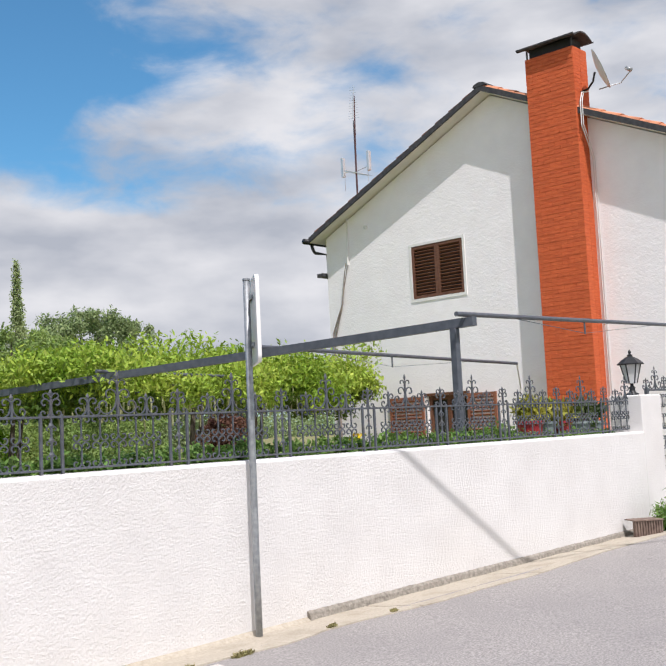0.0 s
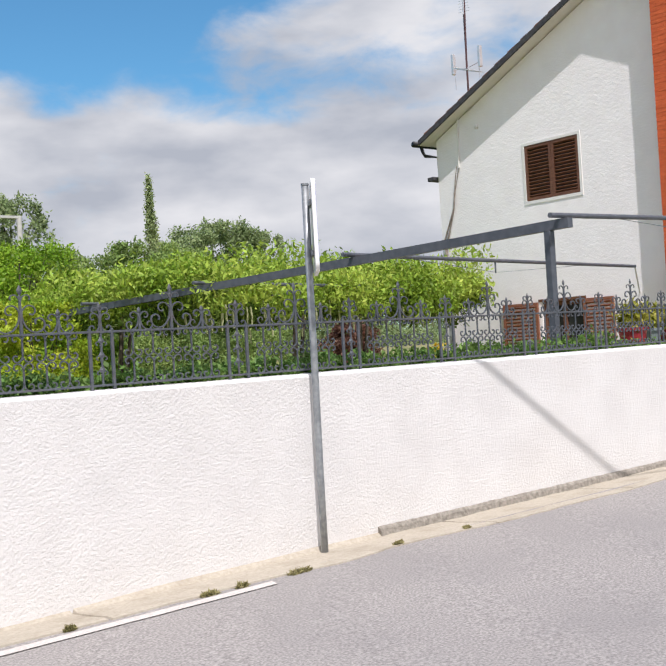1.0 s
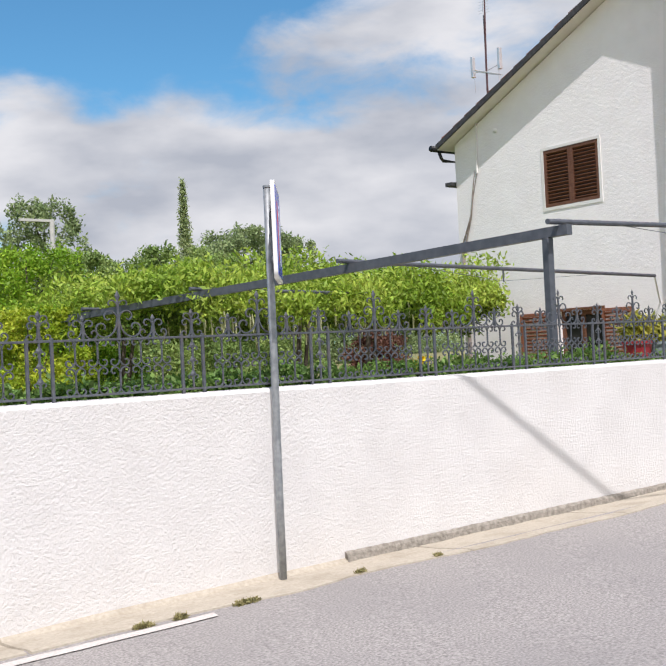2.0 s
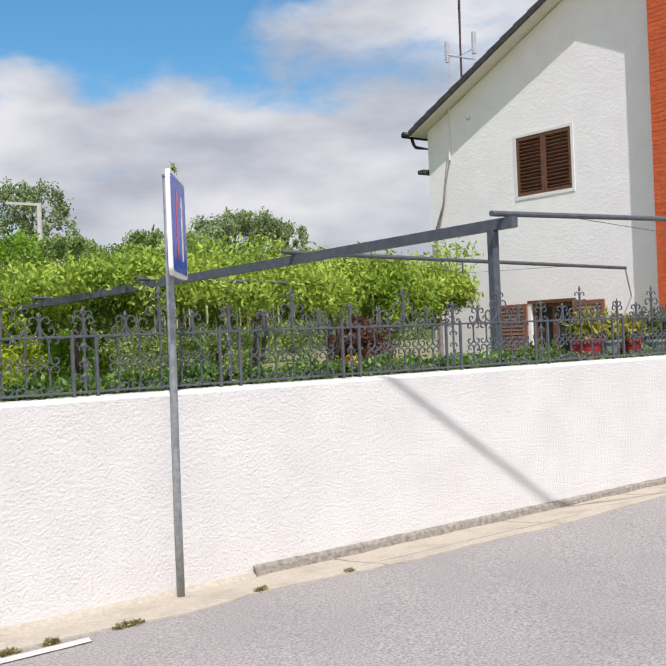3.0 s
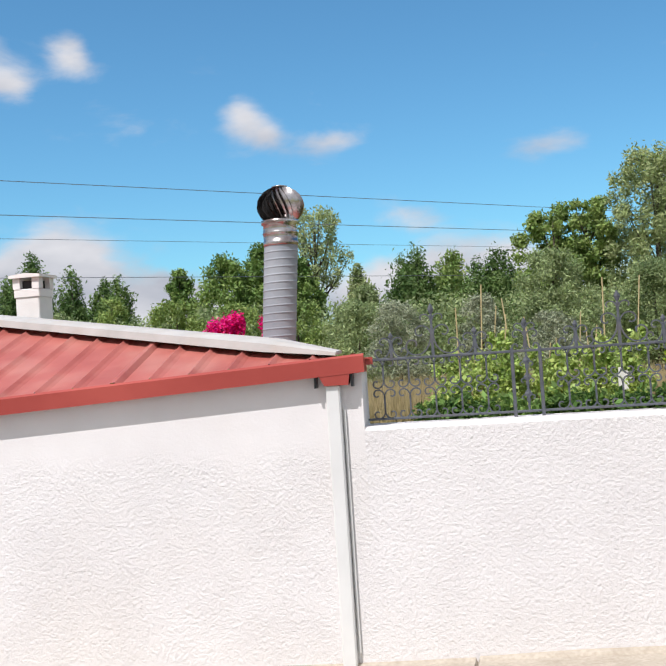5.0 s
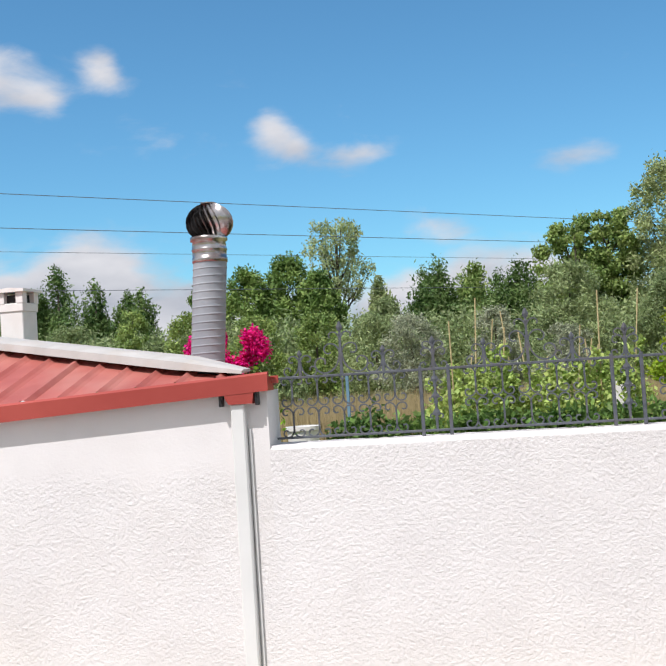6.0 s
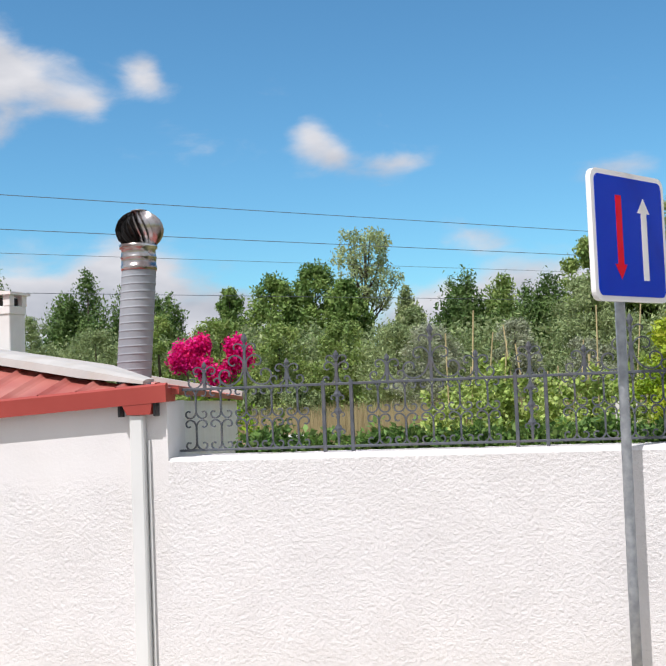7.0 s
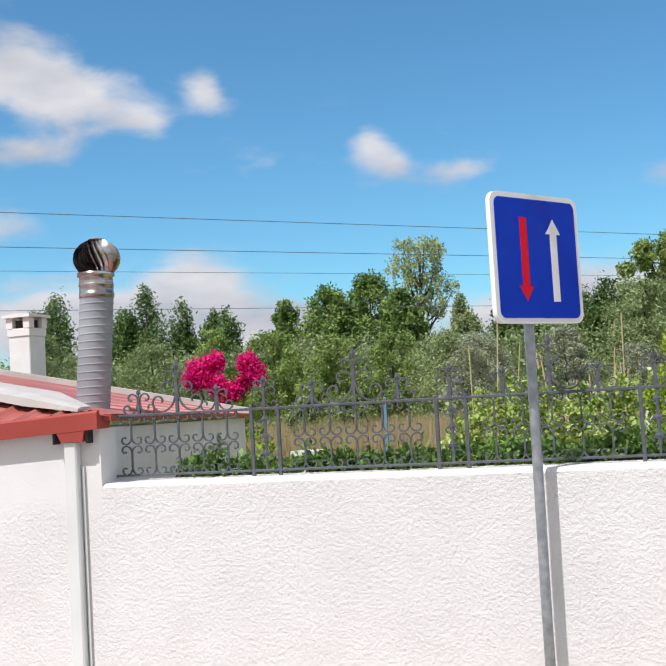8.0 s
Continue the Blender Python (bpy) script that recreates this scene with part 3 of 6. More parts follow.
    for lo, hi in (((HX + 0.06, dy0, YARD), (HX + 0.14, dy0 + 0.07, dz1)), ((HX + 0.06, dy1 - 0.07, YARD), (HX + 0.14, dy1, dz1)),
                   ((HX + 0.06, dy0 + 0.07, dz1 - 0.08), (HX + 0.14, dy1 - 0.07, dz1)), ((HX + 0.06, (dy0 + dy1) / 2 - 0.04, YARD), (HX + 0.14, (dy0 + dy1) / 2 + 0.04, dz1 - 0.08))):
        p("door_frame", bmbox(lo, hi, 0.004), M_WOOD, d)
    p("lintel", bmbox((HX - 0.012, dy0 - 0.06, dz1), (HX + 0.02, dy1 + 0.06, dz1 + 0.05)), M_WOOD, d)
    for a, b in ((4.86, 5.50), (6.52, 7.36)):
        sh = p("shutter", shutter_frame(HX - 0.05, a, b, YARD + 0.05, dz1), M_WOOD_SUNLIT, d, "open brown louvred shutter")
        for k in range(26):
            z = YARD + 0.16 + k * (dz1 - YARD - 0.24) / 25.0
            bm = bmesh.new()
            box(bm, (-0.022, a + 0.055, -0.006), (0.022, b - 0.055, 0.006))
            bmesh.ops.transform(bm, matrix=pose(HX - 0.03, 0, z, 0, 40, 0), verts=bm.verts[:])
            p("slat", bm, M_WOOD_SUNLIT, d)
    # small fittings on the wall
    bm = bmesh.new()
    tube(bm, [(HX - 0.02, 8.27, 6.0), (HX - 0.02, 8.30, 5.02)], 0.02, 6)
    p("conduit", bm, M_SMOOTH)
    bm = bmesh.new()
    pts = [(HX - 0.025, 8.30, 5.02), (HX - 0.03, 8.42, 4.6), (HX - 0.03, 8.50, 4.2), (HX - 0.03, 8.72, 3.6), (HX - 0.03, 8.78, 3.1), (HX - 0.03, 8.7, 2.2), (HX - 0.03, 8.7, 0.4)]
    tube(bm, pts, [0.008, 0.010, 0.014, 0.018, 0.02, 0.025, 0.03], 6)
    twin = [Vector(q) + Vector((-0.02, 0.045 * math.sin(2.3 * k + 1), 0.05)) for k, q in enumerate(pts)]
    tube(bm, twin, [0.008, 0.012, 0.016, 0.018, 0.02, 0.025, 0.03], 5)
    p("vine_stem", bm, M_STEM, label="bare climbing stem on the wall")
    bm = bmesh.new()
    bmesh.ops.create_uvsphere(bm, u_segments=10, v_segments=6, radius=0.045, matrix=Matrix.Translation((HX - 0.02, 7.78, 5.73)))
    p("wall_lamp", bm, M_SMOOTH, smooth=True)


def shutter_frame(x, a, b, lo, hi):
    bm = bmesh.new()
    s = 0.055
    box(bm, (x, a, lo), (x + 0.035, a + s, hi))
    box(bm, (x, b - s, lo), (x + 0.035, b, hi))
    box(bm, (x, a + s, lo), (x + 0.035, b - s, lo + s))
    box(bm, (x, a + s, hi - s), (x + 0.035, b - s, hi))
    return bm


M_STEM = mat("grey_dry_stem", (0.20, 0.17, 0.15), (0.36, 0.31, 0.28), 14.0, 0.95, bump=0.8, bump_scale=40.0)
M_VERGE = mat("dark_verge", (0.035, 0.036, 0.042), (0.075, 0.072, 0.075), 12.0, 0.7)
M_CLAY_DARK = mat("dark_clay_tile", (0.075, 0.055, 0.05), (0.22, 0.10, 0.07), 10.0, 0.85, vary=0.2, bump=0.2, bump_scale=60)
M_BLACK = mat("black_plastic", (0.014, 0.015, 0.018), (0.025, 0.026, 0.03), 6.0, 0.35)
# shutter brown with sunlight put into the colour, for the open leaves
M_WOOD_SUNLIT = mat("sunlit_brown_wood", (0.22, 0.085, 0.05), (0.33, 0.14, 0.085), 10.0, 0.55, stretch=(1, 1, 6))
M_GLASS = mat("dim_window_glass", (0.03, 0.032, 0.035), (0.05, 0.05, 0.05), 2.0, 0.08, spec=0.6)
build_house()


# ---------- brick chimney, dish, aerial ----------
def build_chimney():
    x0, x1, y0, y1, z1 = HX - 0.34, HX + 0.12, 2.69, 3.62, 7.93
    c = thing("chimney", ((x0 + x1) / 2, (y0 + y1) / 2, 0.2), "tall orange brick-tiled chimney stack with a dark metal cowl", "chimney")
    o = Vector(c.location)
    bm = bmbox((x0 + 0.008, y0 + 0.008, 0.2), (HX - 0.001, y1 - 0.008, z1 - 0.01))
    box(bm, (HX - 0.001, y0 + 0.008, roof_z(y0)), (x1, y1 - 0.008, z1 - 0.01))
    bmesh.ops.translate(bm, vec=-o, verts=bm.verts[:])
    part("stack", bm, M_JOINT, c)
    course, gap = 0.068, 0.0028
    def unit(lx, ly):
        bm = bmbox((-lx / 2, -ly / 2, -course / 2 + gap / 2), (lx / 2, ly / 2, course / 2 - gap / 2), 0.003)
        me = bpy.data.meshes.new("brick")
        bm.to_mesh(me)
        bm.free()
        me.materials.append(M_BRICK)
        return me
    wide = (y1 - y0) / 4 - gap
    face = unit(0.02, wide)
    half = unit(0.02, (wide - gap) / 2)
    side = unit((HX - x0) - gap, 0.02)
    rows = int((z1 - 2.0) / course)
    joined = bmesh.new()
    for r in range(rows):
        z = z1 - course * (r + 0.5)
        off = 0 if r % 2 else 1
        spans = [(k, face) for k in range(4)] if not off else [(-0.25, half)] + [(k + 0.5, face) for k in range(3)] + [(3.25, half)]
        for k, me in spans:
            y = y0 + (wide + gap) * (k + 0.5)
            jx = 0.0015 * math.sin(r * 12.9 + k * 7.1)
            ob = new("brick", me)
            ob.parent = c
            ob.location = Vector((x0 + 0.008 + jx, y, z)) - o
    for r in range(rows):
        z = z1 - course * (r + 0.5)
        xr = HX if z < roof_z(y0) + 0.1 else x1
        box(joined, (x0 + gap, y0 - 0.002, z - course / 2 + gap / 2), ((x0 + xr) / 2 - gap, y0 + 0.012, z + course / 2 - gap / 2))
        box(joined, ((x0 + xr) / 2 + gap, y0 - 0.002, z - course / 2 + gap / 2), (xr, y0 + 0.012, z + course / 2 - gap / 2))
    bmesh.ops.translate(joined, vec=-o, verts=joined.verts[:])
    ob = part("brick_side", joined, M_BRICK, c)
    ob["kind"] = "stuff"
    # bent dark sheet cowl on little legs
    bm = bmesh.new()
    n = 14
    prof = []
    for k in range(n + 1):
        u = k / n
        prof.append((x0 - 0.12 + u * (x1 - x0 + 0.24), 0.13 + 0.14 * math.sin(math.pi * u) ** 1.0 + (0.05 if k in (0, n) else 0)))
    rows = []
    for yy in (y0 - 0.10, y1 + 0.10):
        rows.append([(bm.verts.new((x, yy, z1 + z)), bm.verts.new((x, yy, z1 + z - 0.025))) for x, z in prof])
    for k in range(n):
        a, b = rows
        bm.faces.new((a[k][0], a[k + 1][0], b[k + 1][0], b[k][0]))
        bm.faces.new((a[k][1], a[k + 1][1], b[k + 1][1], b[k][1]))
        bm.faces.new((a[k][0], a[k + 1][0], a[k + 1][1], a[k][1]))
        bm.faces.new((b[k][0], b[k + 1][0], b[k + 1][1], b[k][1]))
    for k in (0, n):
        bm.faces.new((rows[0][k][0], rows[0][k][1], rows[1][k][1], rows[1][k][0]))
    bmesh.ops.translate(bm, vec=-o, verts=bm.verts[:])
    part("cowl", bm, M_VERGE, c, "curved dark sheet-metal cowl")
    bm = bmbox((x0 + 0.06, y0 + 0.06, z1 - 0.02), (x1 - 0.06, y1 - 0.06, z1 + 0.17))
    bmesh.ops.translate(bm, vec=-o, verts=bm.verts[:])
    part("flue", bm, M_DARK, c)
    for yy in (y0 + 0.03, y1 - 0.03):
        bm = bmbox((x0 + 0.02, yy - 0.012, z1 - 0.12), (x0 + 0.045, yy + 0.012, z1 + 0.15))
        bmesh.ops.translate(bm, vec=-o, verts=bm.verts[:])
        part("cowl_leg", bm, M_VERGE, c)


build_chimney()


def build_dish():
    at = Vector((12.0, 2.65, 7.16))
    d = thing("satellite_dish", at, "white satellite dish on an arm fixed to the chimney", "satellite dish")
    centre, aim = Vector((-0.05, -0.33, 0.27)), Vector((0.42, -0.83, 0.36)).normalized()
    bm = bmesh.new()
    tube(bm, [(0, 0.04, 0.0), (0, -0.10, 0.02), (0, -0.2, 0.12), centre + Vector((0.0, 0.06, -0.02))], 0.018, 8)
    part("arm", bm, M_BLACK, d, smooth=True)
    q = aim.to_track_quat("Z", "Y").to_matrix().to_4x4()
    bm = bmesh.new()
    rings = 6
    prev = None
    for side in (0.0, -0.008):
        prev = None
        for r in range(rings + 1):
            rad = 0.33 * r / rings
            ring = [bm.verts.new(Vector((rad * math.cos(2 * math.pi * k / 28), rad * 1.08 * math.sin(2 * math.pi * k / 28), side + 0.5 * rad * rad))) for k in range(28)] if r else [bm.verts.new((0, 0, side))]
            if prev:
                for k in range(28):
                    if len(prev) == 1:
                        bm.faces.new((prev[0], ring[k], ring[(k + 1) % 28]))
                    else:
                        bm.faces.new((prev[k], ring[k], ring[(k + 1) % 28], prev[(k + 1) % 28]))
            prev = ring
    bmesh.ops.transform(bm, matrix=Matrix.Translation(centre) @ q, verts=bm.verts[:])
    part("reflector", bm, M_SMOOTH, d, "white dish bowl", smooth=True)
    feed = centre + aim * 0.52 + Vector((0, -0.05, -0.27))
    bm = bmesh.new()
    tube(bm, [centre + Vector((0, 0.0, -0.33)), feed + Vector((0, 0.2, -0.16)), feed], 0.012, 6)
    part("feed_arm", bm, M_GALV, d)
    bm = bmesh.new()
    tube(bm, [feed, feed + Vector((0, 0.09, 0.06))], 0.035, 10)
    part("feed_horn", bm, M_GALV, d, smooth=True)
    bm = bmesh.new()
    for dy, r in ((0.0, 0.010), (-0.035, 0.008)):
        tube(bm, [(0.08, dy - 0.02, 0.0), (-0.1, dy - 0.03, -0.04), (-0.17, dy - 0.03, -0.22), (-0.175, dy - 0.03, -0.62), (0.0, dy - 0.03, -0.9), (0.12, dy - 0.03, -1.15), (0.13, dy - 0.03, -3.0), (0.13, dy - 0.03, -5.3)], r, 5)
    part("cable", bm, M_PVC, d, "pale coaxial cable down the chimney")


build_dish()


def build_aerial():
    at = Vector((12.45, 8.22, roof_z(8.22) + 0.12))
    a = thing("tv_aerial", at, "tall television aerial mast on the roof", "aerial")
    bm = bmesh.new()
    tube(bm, [(0, 0, 0), (0, 0, 1.1), (0, -0.03, 2.05), (0, -0.05, 2.5)], [0.022, 0.02, 0.016, 0.01], 7)
    part("mast", bm, M_MAST, a, "rusty dark steel mast")
    bm = bmesh.new()
    tube(bm, [(-0.3, 0.02, 0.88), (0.3, -0.06, 0.86)], 0.012, 6)
    for k in range(7):
        x = -0.27 + 0.09 * k
        tube(bm, [(x, -0.22, 0.80), (x, 0.20, 0.92)], 0.007, 4)
    part("lower_array", bm, M_ALU, a, "aluminium aerial elements")
    for y in (-0.36, 0.36):
        part("reflector_panel", bmbox((-0.04, y - 0.03, 0.85), (0.04, y + 0.03, 1.26), 0.004), M_ALU, a, "pale aerial panel")
        bm = bmesh.new()
        tube(bm, [(0, 0, 0.9), (0, y, 0.95)], 0.008, 5)
        part("cross_arm", bm, M_ALU, a)
        bm = bmesh.new()
        tube(bm, [(0, y * 0.9, 0.55), (0, y * 0.9, 0.95)], 0.006, 4)
        part("hanging_rod", bm, M_ALU, a)
    bm = bmesh.new()
    tube(bm, [(-0.02, 0.0, 2.05), (0.02, -0.02, 2.75)], 0.008, 5)
    for k in range(13):
        w = 0.16 - 0.006 * k
        tube(bm, [(0, -w, 2.02 + 0.055 * k), (0, w - 0.02, 2.05 + 0.055 * k)], 0.004, 4)
    part("upper_array", bm, M_ALU, a)
    bm = bmesh.new()
    tube(bm, [(0.01, 0.02, 2.0), (0.02, 0.03, 1.2), (0.02, 0.02, 0.1)], 0.009, 5)
    part("cable", bm, M_BLACK, a)


M_MAST = mat("rusty_mast", (0.07, 0.035, 0.045), (0.12, 0.06, 0.06), 20.0, 0.7)
M_ALU = mat("aluminium", (0.62, 0.63, 0.64), (0.75, 0.76, 0.77), 8.0, 0.4, metal=0.6)
build_aerial()


# ---------- shed with red sheet roof ----------
SX, GX = -0.81, -7.0          # right corner, far end
FAR_X, FAR_Y, FAR_Z = -2.66, 7.05, 1.755
EAST, NEAR = 0.148, 0.35      # pitches of the two roof planes


def gutter_z(x):
    return 1.885 + 0.056 * (x + 0.80)


def hip_point(x):
    """Where the plane towards the road meets the plane towards the garden."""
    z = 1.885 + EAST * (SX - x)
    y = -0.20 + (z - gutter_z(x)) / NEAR
    return Vector((x, y, z))


def build_shed():
    s = thing("shed", (-3.0, 1.0, 0.2), "low white roughcast outbuilding with a red sheet-metal roof", "shed")
    o = Vector(s.location)

    def p(name, bm, material, parent=s, label="", smooth=False):
        bmesh.ops.translate(bm, vec=-o, verts=bm.verts[:])
        return part(name, bm, material, parent, label, smooth)
    bm = bmesh.new()
    prism(bm, [(-9.0, 0.05), (SX, 0.05), (SX, 1.80), (-1.3, 1.80), (-9.0, 1.42)], "y", -0.17, 0.10)
    p("front_wall", bm, M_SHED, label="white roughcast front wall with a smooth band under the gutter")
    # end wall runs obliquely away from the road
    c0, c1 = Vector((SX, -0.05)), Vector((FAR_X, FAR_Y))
    side = Vector((-(c1 - c0).y, (c1 - c0).x)).normalized() * 0.22
    bm = bmesh.new()
    ring = [bm.verts.new((q.x, q.y, zz)) for zz, q in ((0.05, c0), (0.05, c1), (1.70, c1), (1.80, c0))]
    ring2 = [bm.verts.new((q.x + side.x, q.y + side.y, zz)) for zz, q in ((0.05, c0), (0.05, c1), (1.70, c1), (1.80, c0))]
    bm.faces.new(ring)
    bm.faces.new(ring2[::-1])
    for j in range(4):
        bm.faces.new((ring[j], ring2[j], ring2[(j + 1) % 4], ring[(j + 1) % 4]))
    p("end_wall", bm, M_SMOOTH, label="smooth white end wall")
    p("back_wall", bmbox((-9.0, FAR_Y - 0.2, 0.05), (FAR_X, FAR_Y, 1.70)), M_SMOOTH)
    # near plane with trapezoid ribs running up the slope
    bm = bmesh.new()
    step = 0.0225
    xs = [SX + 0.0 - step * k for k in range(300)]
    cols = []
    for k, x in enumerate(xs):
        u = (k * step) % 0.225
        rib = 0.028 if 0.0225 <= u <= 0.05 else (0.0 if u > 0.08 or u < 0.001 else 0.010)
        h = hip_point(x)
        g = Vector((x, -0.205, gutter_z(x)))
        if h.y < g.y + 0.02:
            h = g + Vector((0, 0.02, 0.007))
        cols.append((bm.verts.new(g + Vector((0, 0, rib - 0.01))), bm.verts.new(h + Vector((0, 0.03, rib - 0.035)))))
    for a, b in zip(cols, cols[1:]):
        bm.faces.new((a[0], a[1], b[1], b[0]))
    p("roof_sheet", bm, M_RED_METAL, label="ribbed red metal roof sheet")
    # plane towards the garden, from the hip to the far verge
    bm = bmesh.new()
    n = 64
    cols = []
    for k in range(n + 1):
        dx = k * 0.10 - 0.06
        x = SX - dx
        h = hip_point(min(x, SX))
        near = Vector((x, h.y, 1.885 + EAST * dx - 0.012))
        far = Vector((FAR_X + 0.06 - k * 0.10, FAR_Y + 0.08, FAR_Z + 0.2 * dx))
        cols.append([bm.verts.new(near.lerp(far, q / 6)) for q in range(7)])
    for a, b in zip(cols, cols[1:]):
        for q in range(6):
            bm.faces.new((a[q], a[q + 1], b[q + 1], b[q]))
    p("roof_sheet", bm, M_RED_METAL)
    for q in (0.22, 0.34, 0.47, 0.62, 0.8):
        bm = bmesh.new()
        a = Vector((SX + 0.05, -0.2, 1.876)).lerp(Vector((FAR_X + 0.05, FAR_Y, FAR_Z)), q)
        ln = 0.5 + 7 * q if q < 0.6 else 5.0
        up = EAST + (0.2 - EAST) * q
        tube(bm, [a, a + Vector((-ln, 0, up * ln))], 0.014, 6)
        p("roof_rib", bm, M_RED_METAL)
    # pale hip flashing
    bm = bmesh.new()
    prev = None
    for k in range(40):
        x = SX - 0.13 - k * 0.11
        h = hip_point(x)
        g = min(1.0, 0.35 + 0.16 * k)
        ring = [bm.verts.new(h + v * g) for v in (Vector((-0.02, -0.09, -0.025)), Vector((-0.01, -0.085, 0.022)), Vector((0, 0.0, 0.046)), Vector((0.05, 0.20, 0.05)), Vector((0.05, 0.20, 0.01)))]
        if prev:
            for j in range(4):
                bm.faces.new((prev[j], prev[j + 1], ring[j + 1], ring[j]))
        else:
            bm.faces.new(ring)
        prev = ring
    p("hip_flashing", bm, M_CAP, label="pale hip flashing")
    # far verge flashing
    bm = bmesh.new()
    a = Vector((FAR_X + 0.06, FAR_Y + 0.08, FAR_Z + 0.01))
    tube(bm, [a, a + Vector((-6.3, 0, 6.3 * 0.2))], 0.07, 4)
    p("verge_flashing", bm, M_CAP)
    # eave trim towards the garden
    bm = bmesh.new()
    tube(bm, [(SX + 0.045, -0.16, 1.855), (FAR_X + 0.045, FAR_Y + 0.05, FAR_Z - 0.025)], 0.028, 4)
    p("eave_trim", bm, M_RED_TRIM)
    # box gutter towards the road
    bm = bmesh.new()
    ring_prev = None
    for x in (-0.785, -9.0):
        z = gutter_z(x)
        ring = [bm.verts.new((x, -0.205 + dy, z + dz)) for dy, dz in ((-0.025, 0.012), (-0.04, 0.0), (-0.04, -0.088), (0.10, -0.088), (0.10, -0.015), (0.0, -0.015), (-0.01, 0.012))]
        if ring_prev:
            for j in range(7):
                bm.faces.new((ring_prev[j], ring_prev[(j + 1) % 7], ring[(j + 1) % 7], ring[j]))
            bm.faces.new(ring[::-1])
        else:
            bm.faces.new(ring)
        ring_prev = ring
    p("gutter", bm, M_RED_TRIM, label="red box gutter")
    # outlet box and white downpipe
    bm = bmesh.new()
    prism(bm, [(-1.035, 1.795), (-0.865, 1.795), (-0.875, 1.735), (-1.005, 1.735)], "y", -0.243, -0.15)
    p("outlet_box", bm, M_RED_TRIM)
    for x in (-1.06, -0.862):
        p("outlet_bracket", bmbox((x, -0.232, 1.725), (x + 0.012, -0.165, 1.80)), M_BLACK)
    p("downpipe", bmbox((-1.0, -0.228, 0.235), (-0.925, -0.172, 1.738), 0.008), M_PVC, label="white square downpipe")
    bm = bmesh.new()
    tube(bm, [(-0.912, -0.182, 1.60), (-0.911, -0.182, 0.30)], 0.008, 5)
    p("cable", bm, M_PVC)


build_shed()


def build_flue():
    at = Vector((-1.495, 1.03, 1.90))
    f = thing("flue_pipe", at, "tall grey ribbed flue pipe with a shiny ball cowl", "flue pipe")
    lean = Vector((0.082, 0.0, 1.0))
    H, R = 0.76, 0.112
    bm = bmesh.new()
    prof = []
    for k in range(16):
        z = H * k / 15
        prof += [(R, z - 0.009), (R + 0.0003, z - 0.005), (R + 0.0025, z - 0.002), (R + 0.0025, z + 0.002), (R + 0.0003, z + 0.005), (R, z + 0.009)]
    prof = [(R, -0.12)] + prof[1:]
    lathe(bm, prof, 28)
    for v in bm.verts:
        v.co += Vector((lean.x * v.co.z, 0, 0.02 * v.co.x))
    part("pipe", bm, M_GREY_PAINT, f, "grey painted spiral pipe", smooth=True)
    top = Vector((lean.x * H, 0, H))
    bm = bmesh.new()
    lathe(bm, [(R + 0.004, -0.01), (R + 0.006, 0.02), (R + 0.002, 0.022), (R + 0.002, 0.07), (R + 0.008, 0.074), (R + 0.004, 0.08), (R - 0.002, 0.13), (R + 0.012, 0.135), (R + 0.012, 0.16), (R - 0.01, 0.165)], 28, top)
    part("collar", bm, M_CHROME, f, "shiny steel collar", smooth=True)
    c = top + Vector((0.012, 0, 0.255))
    RB = 0.154
    bm = bmesh.new()
    bmesh.ops.create_uvsphere(bm, u_segments=20, v_segments=10, radius=RB * 0.80, matrix=Matrix.Translation(c) @ Matrix.Diagonal((1, 1, 0.82, 1)))
    part("inner_drum", bm, M_DARK, f, smooth=True)
    vanes = 22
    for k in range(vanes):
        bm = bmesh.new()
        rows = []
        for j in range(11):
            u = j / 10
            th = radians(14 + 150 * u)
            tw = 0.9 * (u - 0.5) + 2 * math.pi * k / vanes
            wid = 0.5 * math.sin(th) ** 0.6
            row = []
            for q in range(3):
                a = tw + (q / 2 - 0.5) * 2 * math.pi / vanes * 1.02
                rr = RB * (0.83 + 0.20 * q / 2)
                row.append(bm.verts.new(c + Vector((rr * math.sin(th) * math.cos(a), rr * math.sin(th) * math.sin(a), 0.84 * rr * math.cos(th)))))
            rows.append(row)
        for a, b in zip(rows, rows[1:]):
            for q in range(2):
                bm.faces.new((a[q], a[q + 1], b[q + 1], b[q]))
        part("vane", bm, M_CHROME, f, smooth=True)
    bm = bmesh.new()
    lathe(bm, [(0.05, RB * 0.80), (0.055, RB * 0.86), (0.03, RB * 0.90), (0.0005, RB * 0.91)], 16, c)
    part("top_disc", bm, M_CHROME, f, smooth=True)


M_GREY_PAINT = mat("grey_flue_paint", (0.27, 0.295, 0.33), (0.34, 0.365, 0.40), 6.0, 0.6, spec=0.2)
M_CHROME = mat("polished_steel", (0.22, 0.15, 0.13), (0.70, 0.70, 0.70), 7.0, 0.25, metal=1.0)
build_flue()


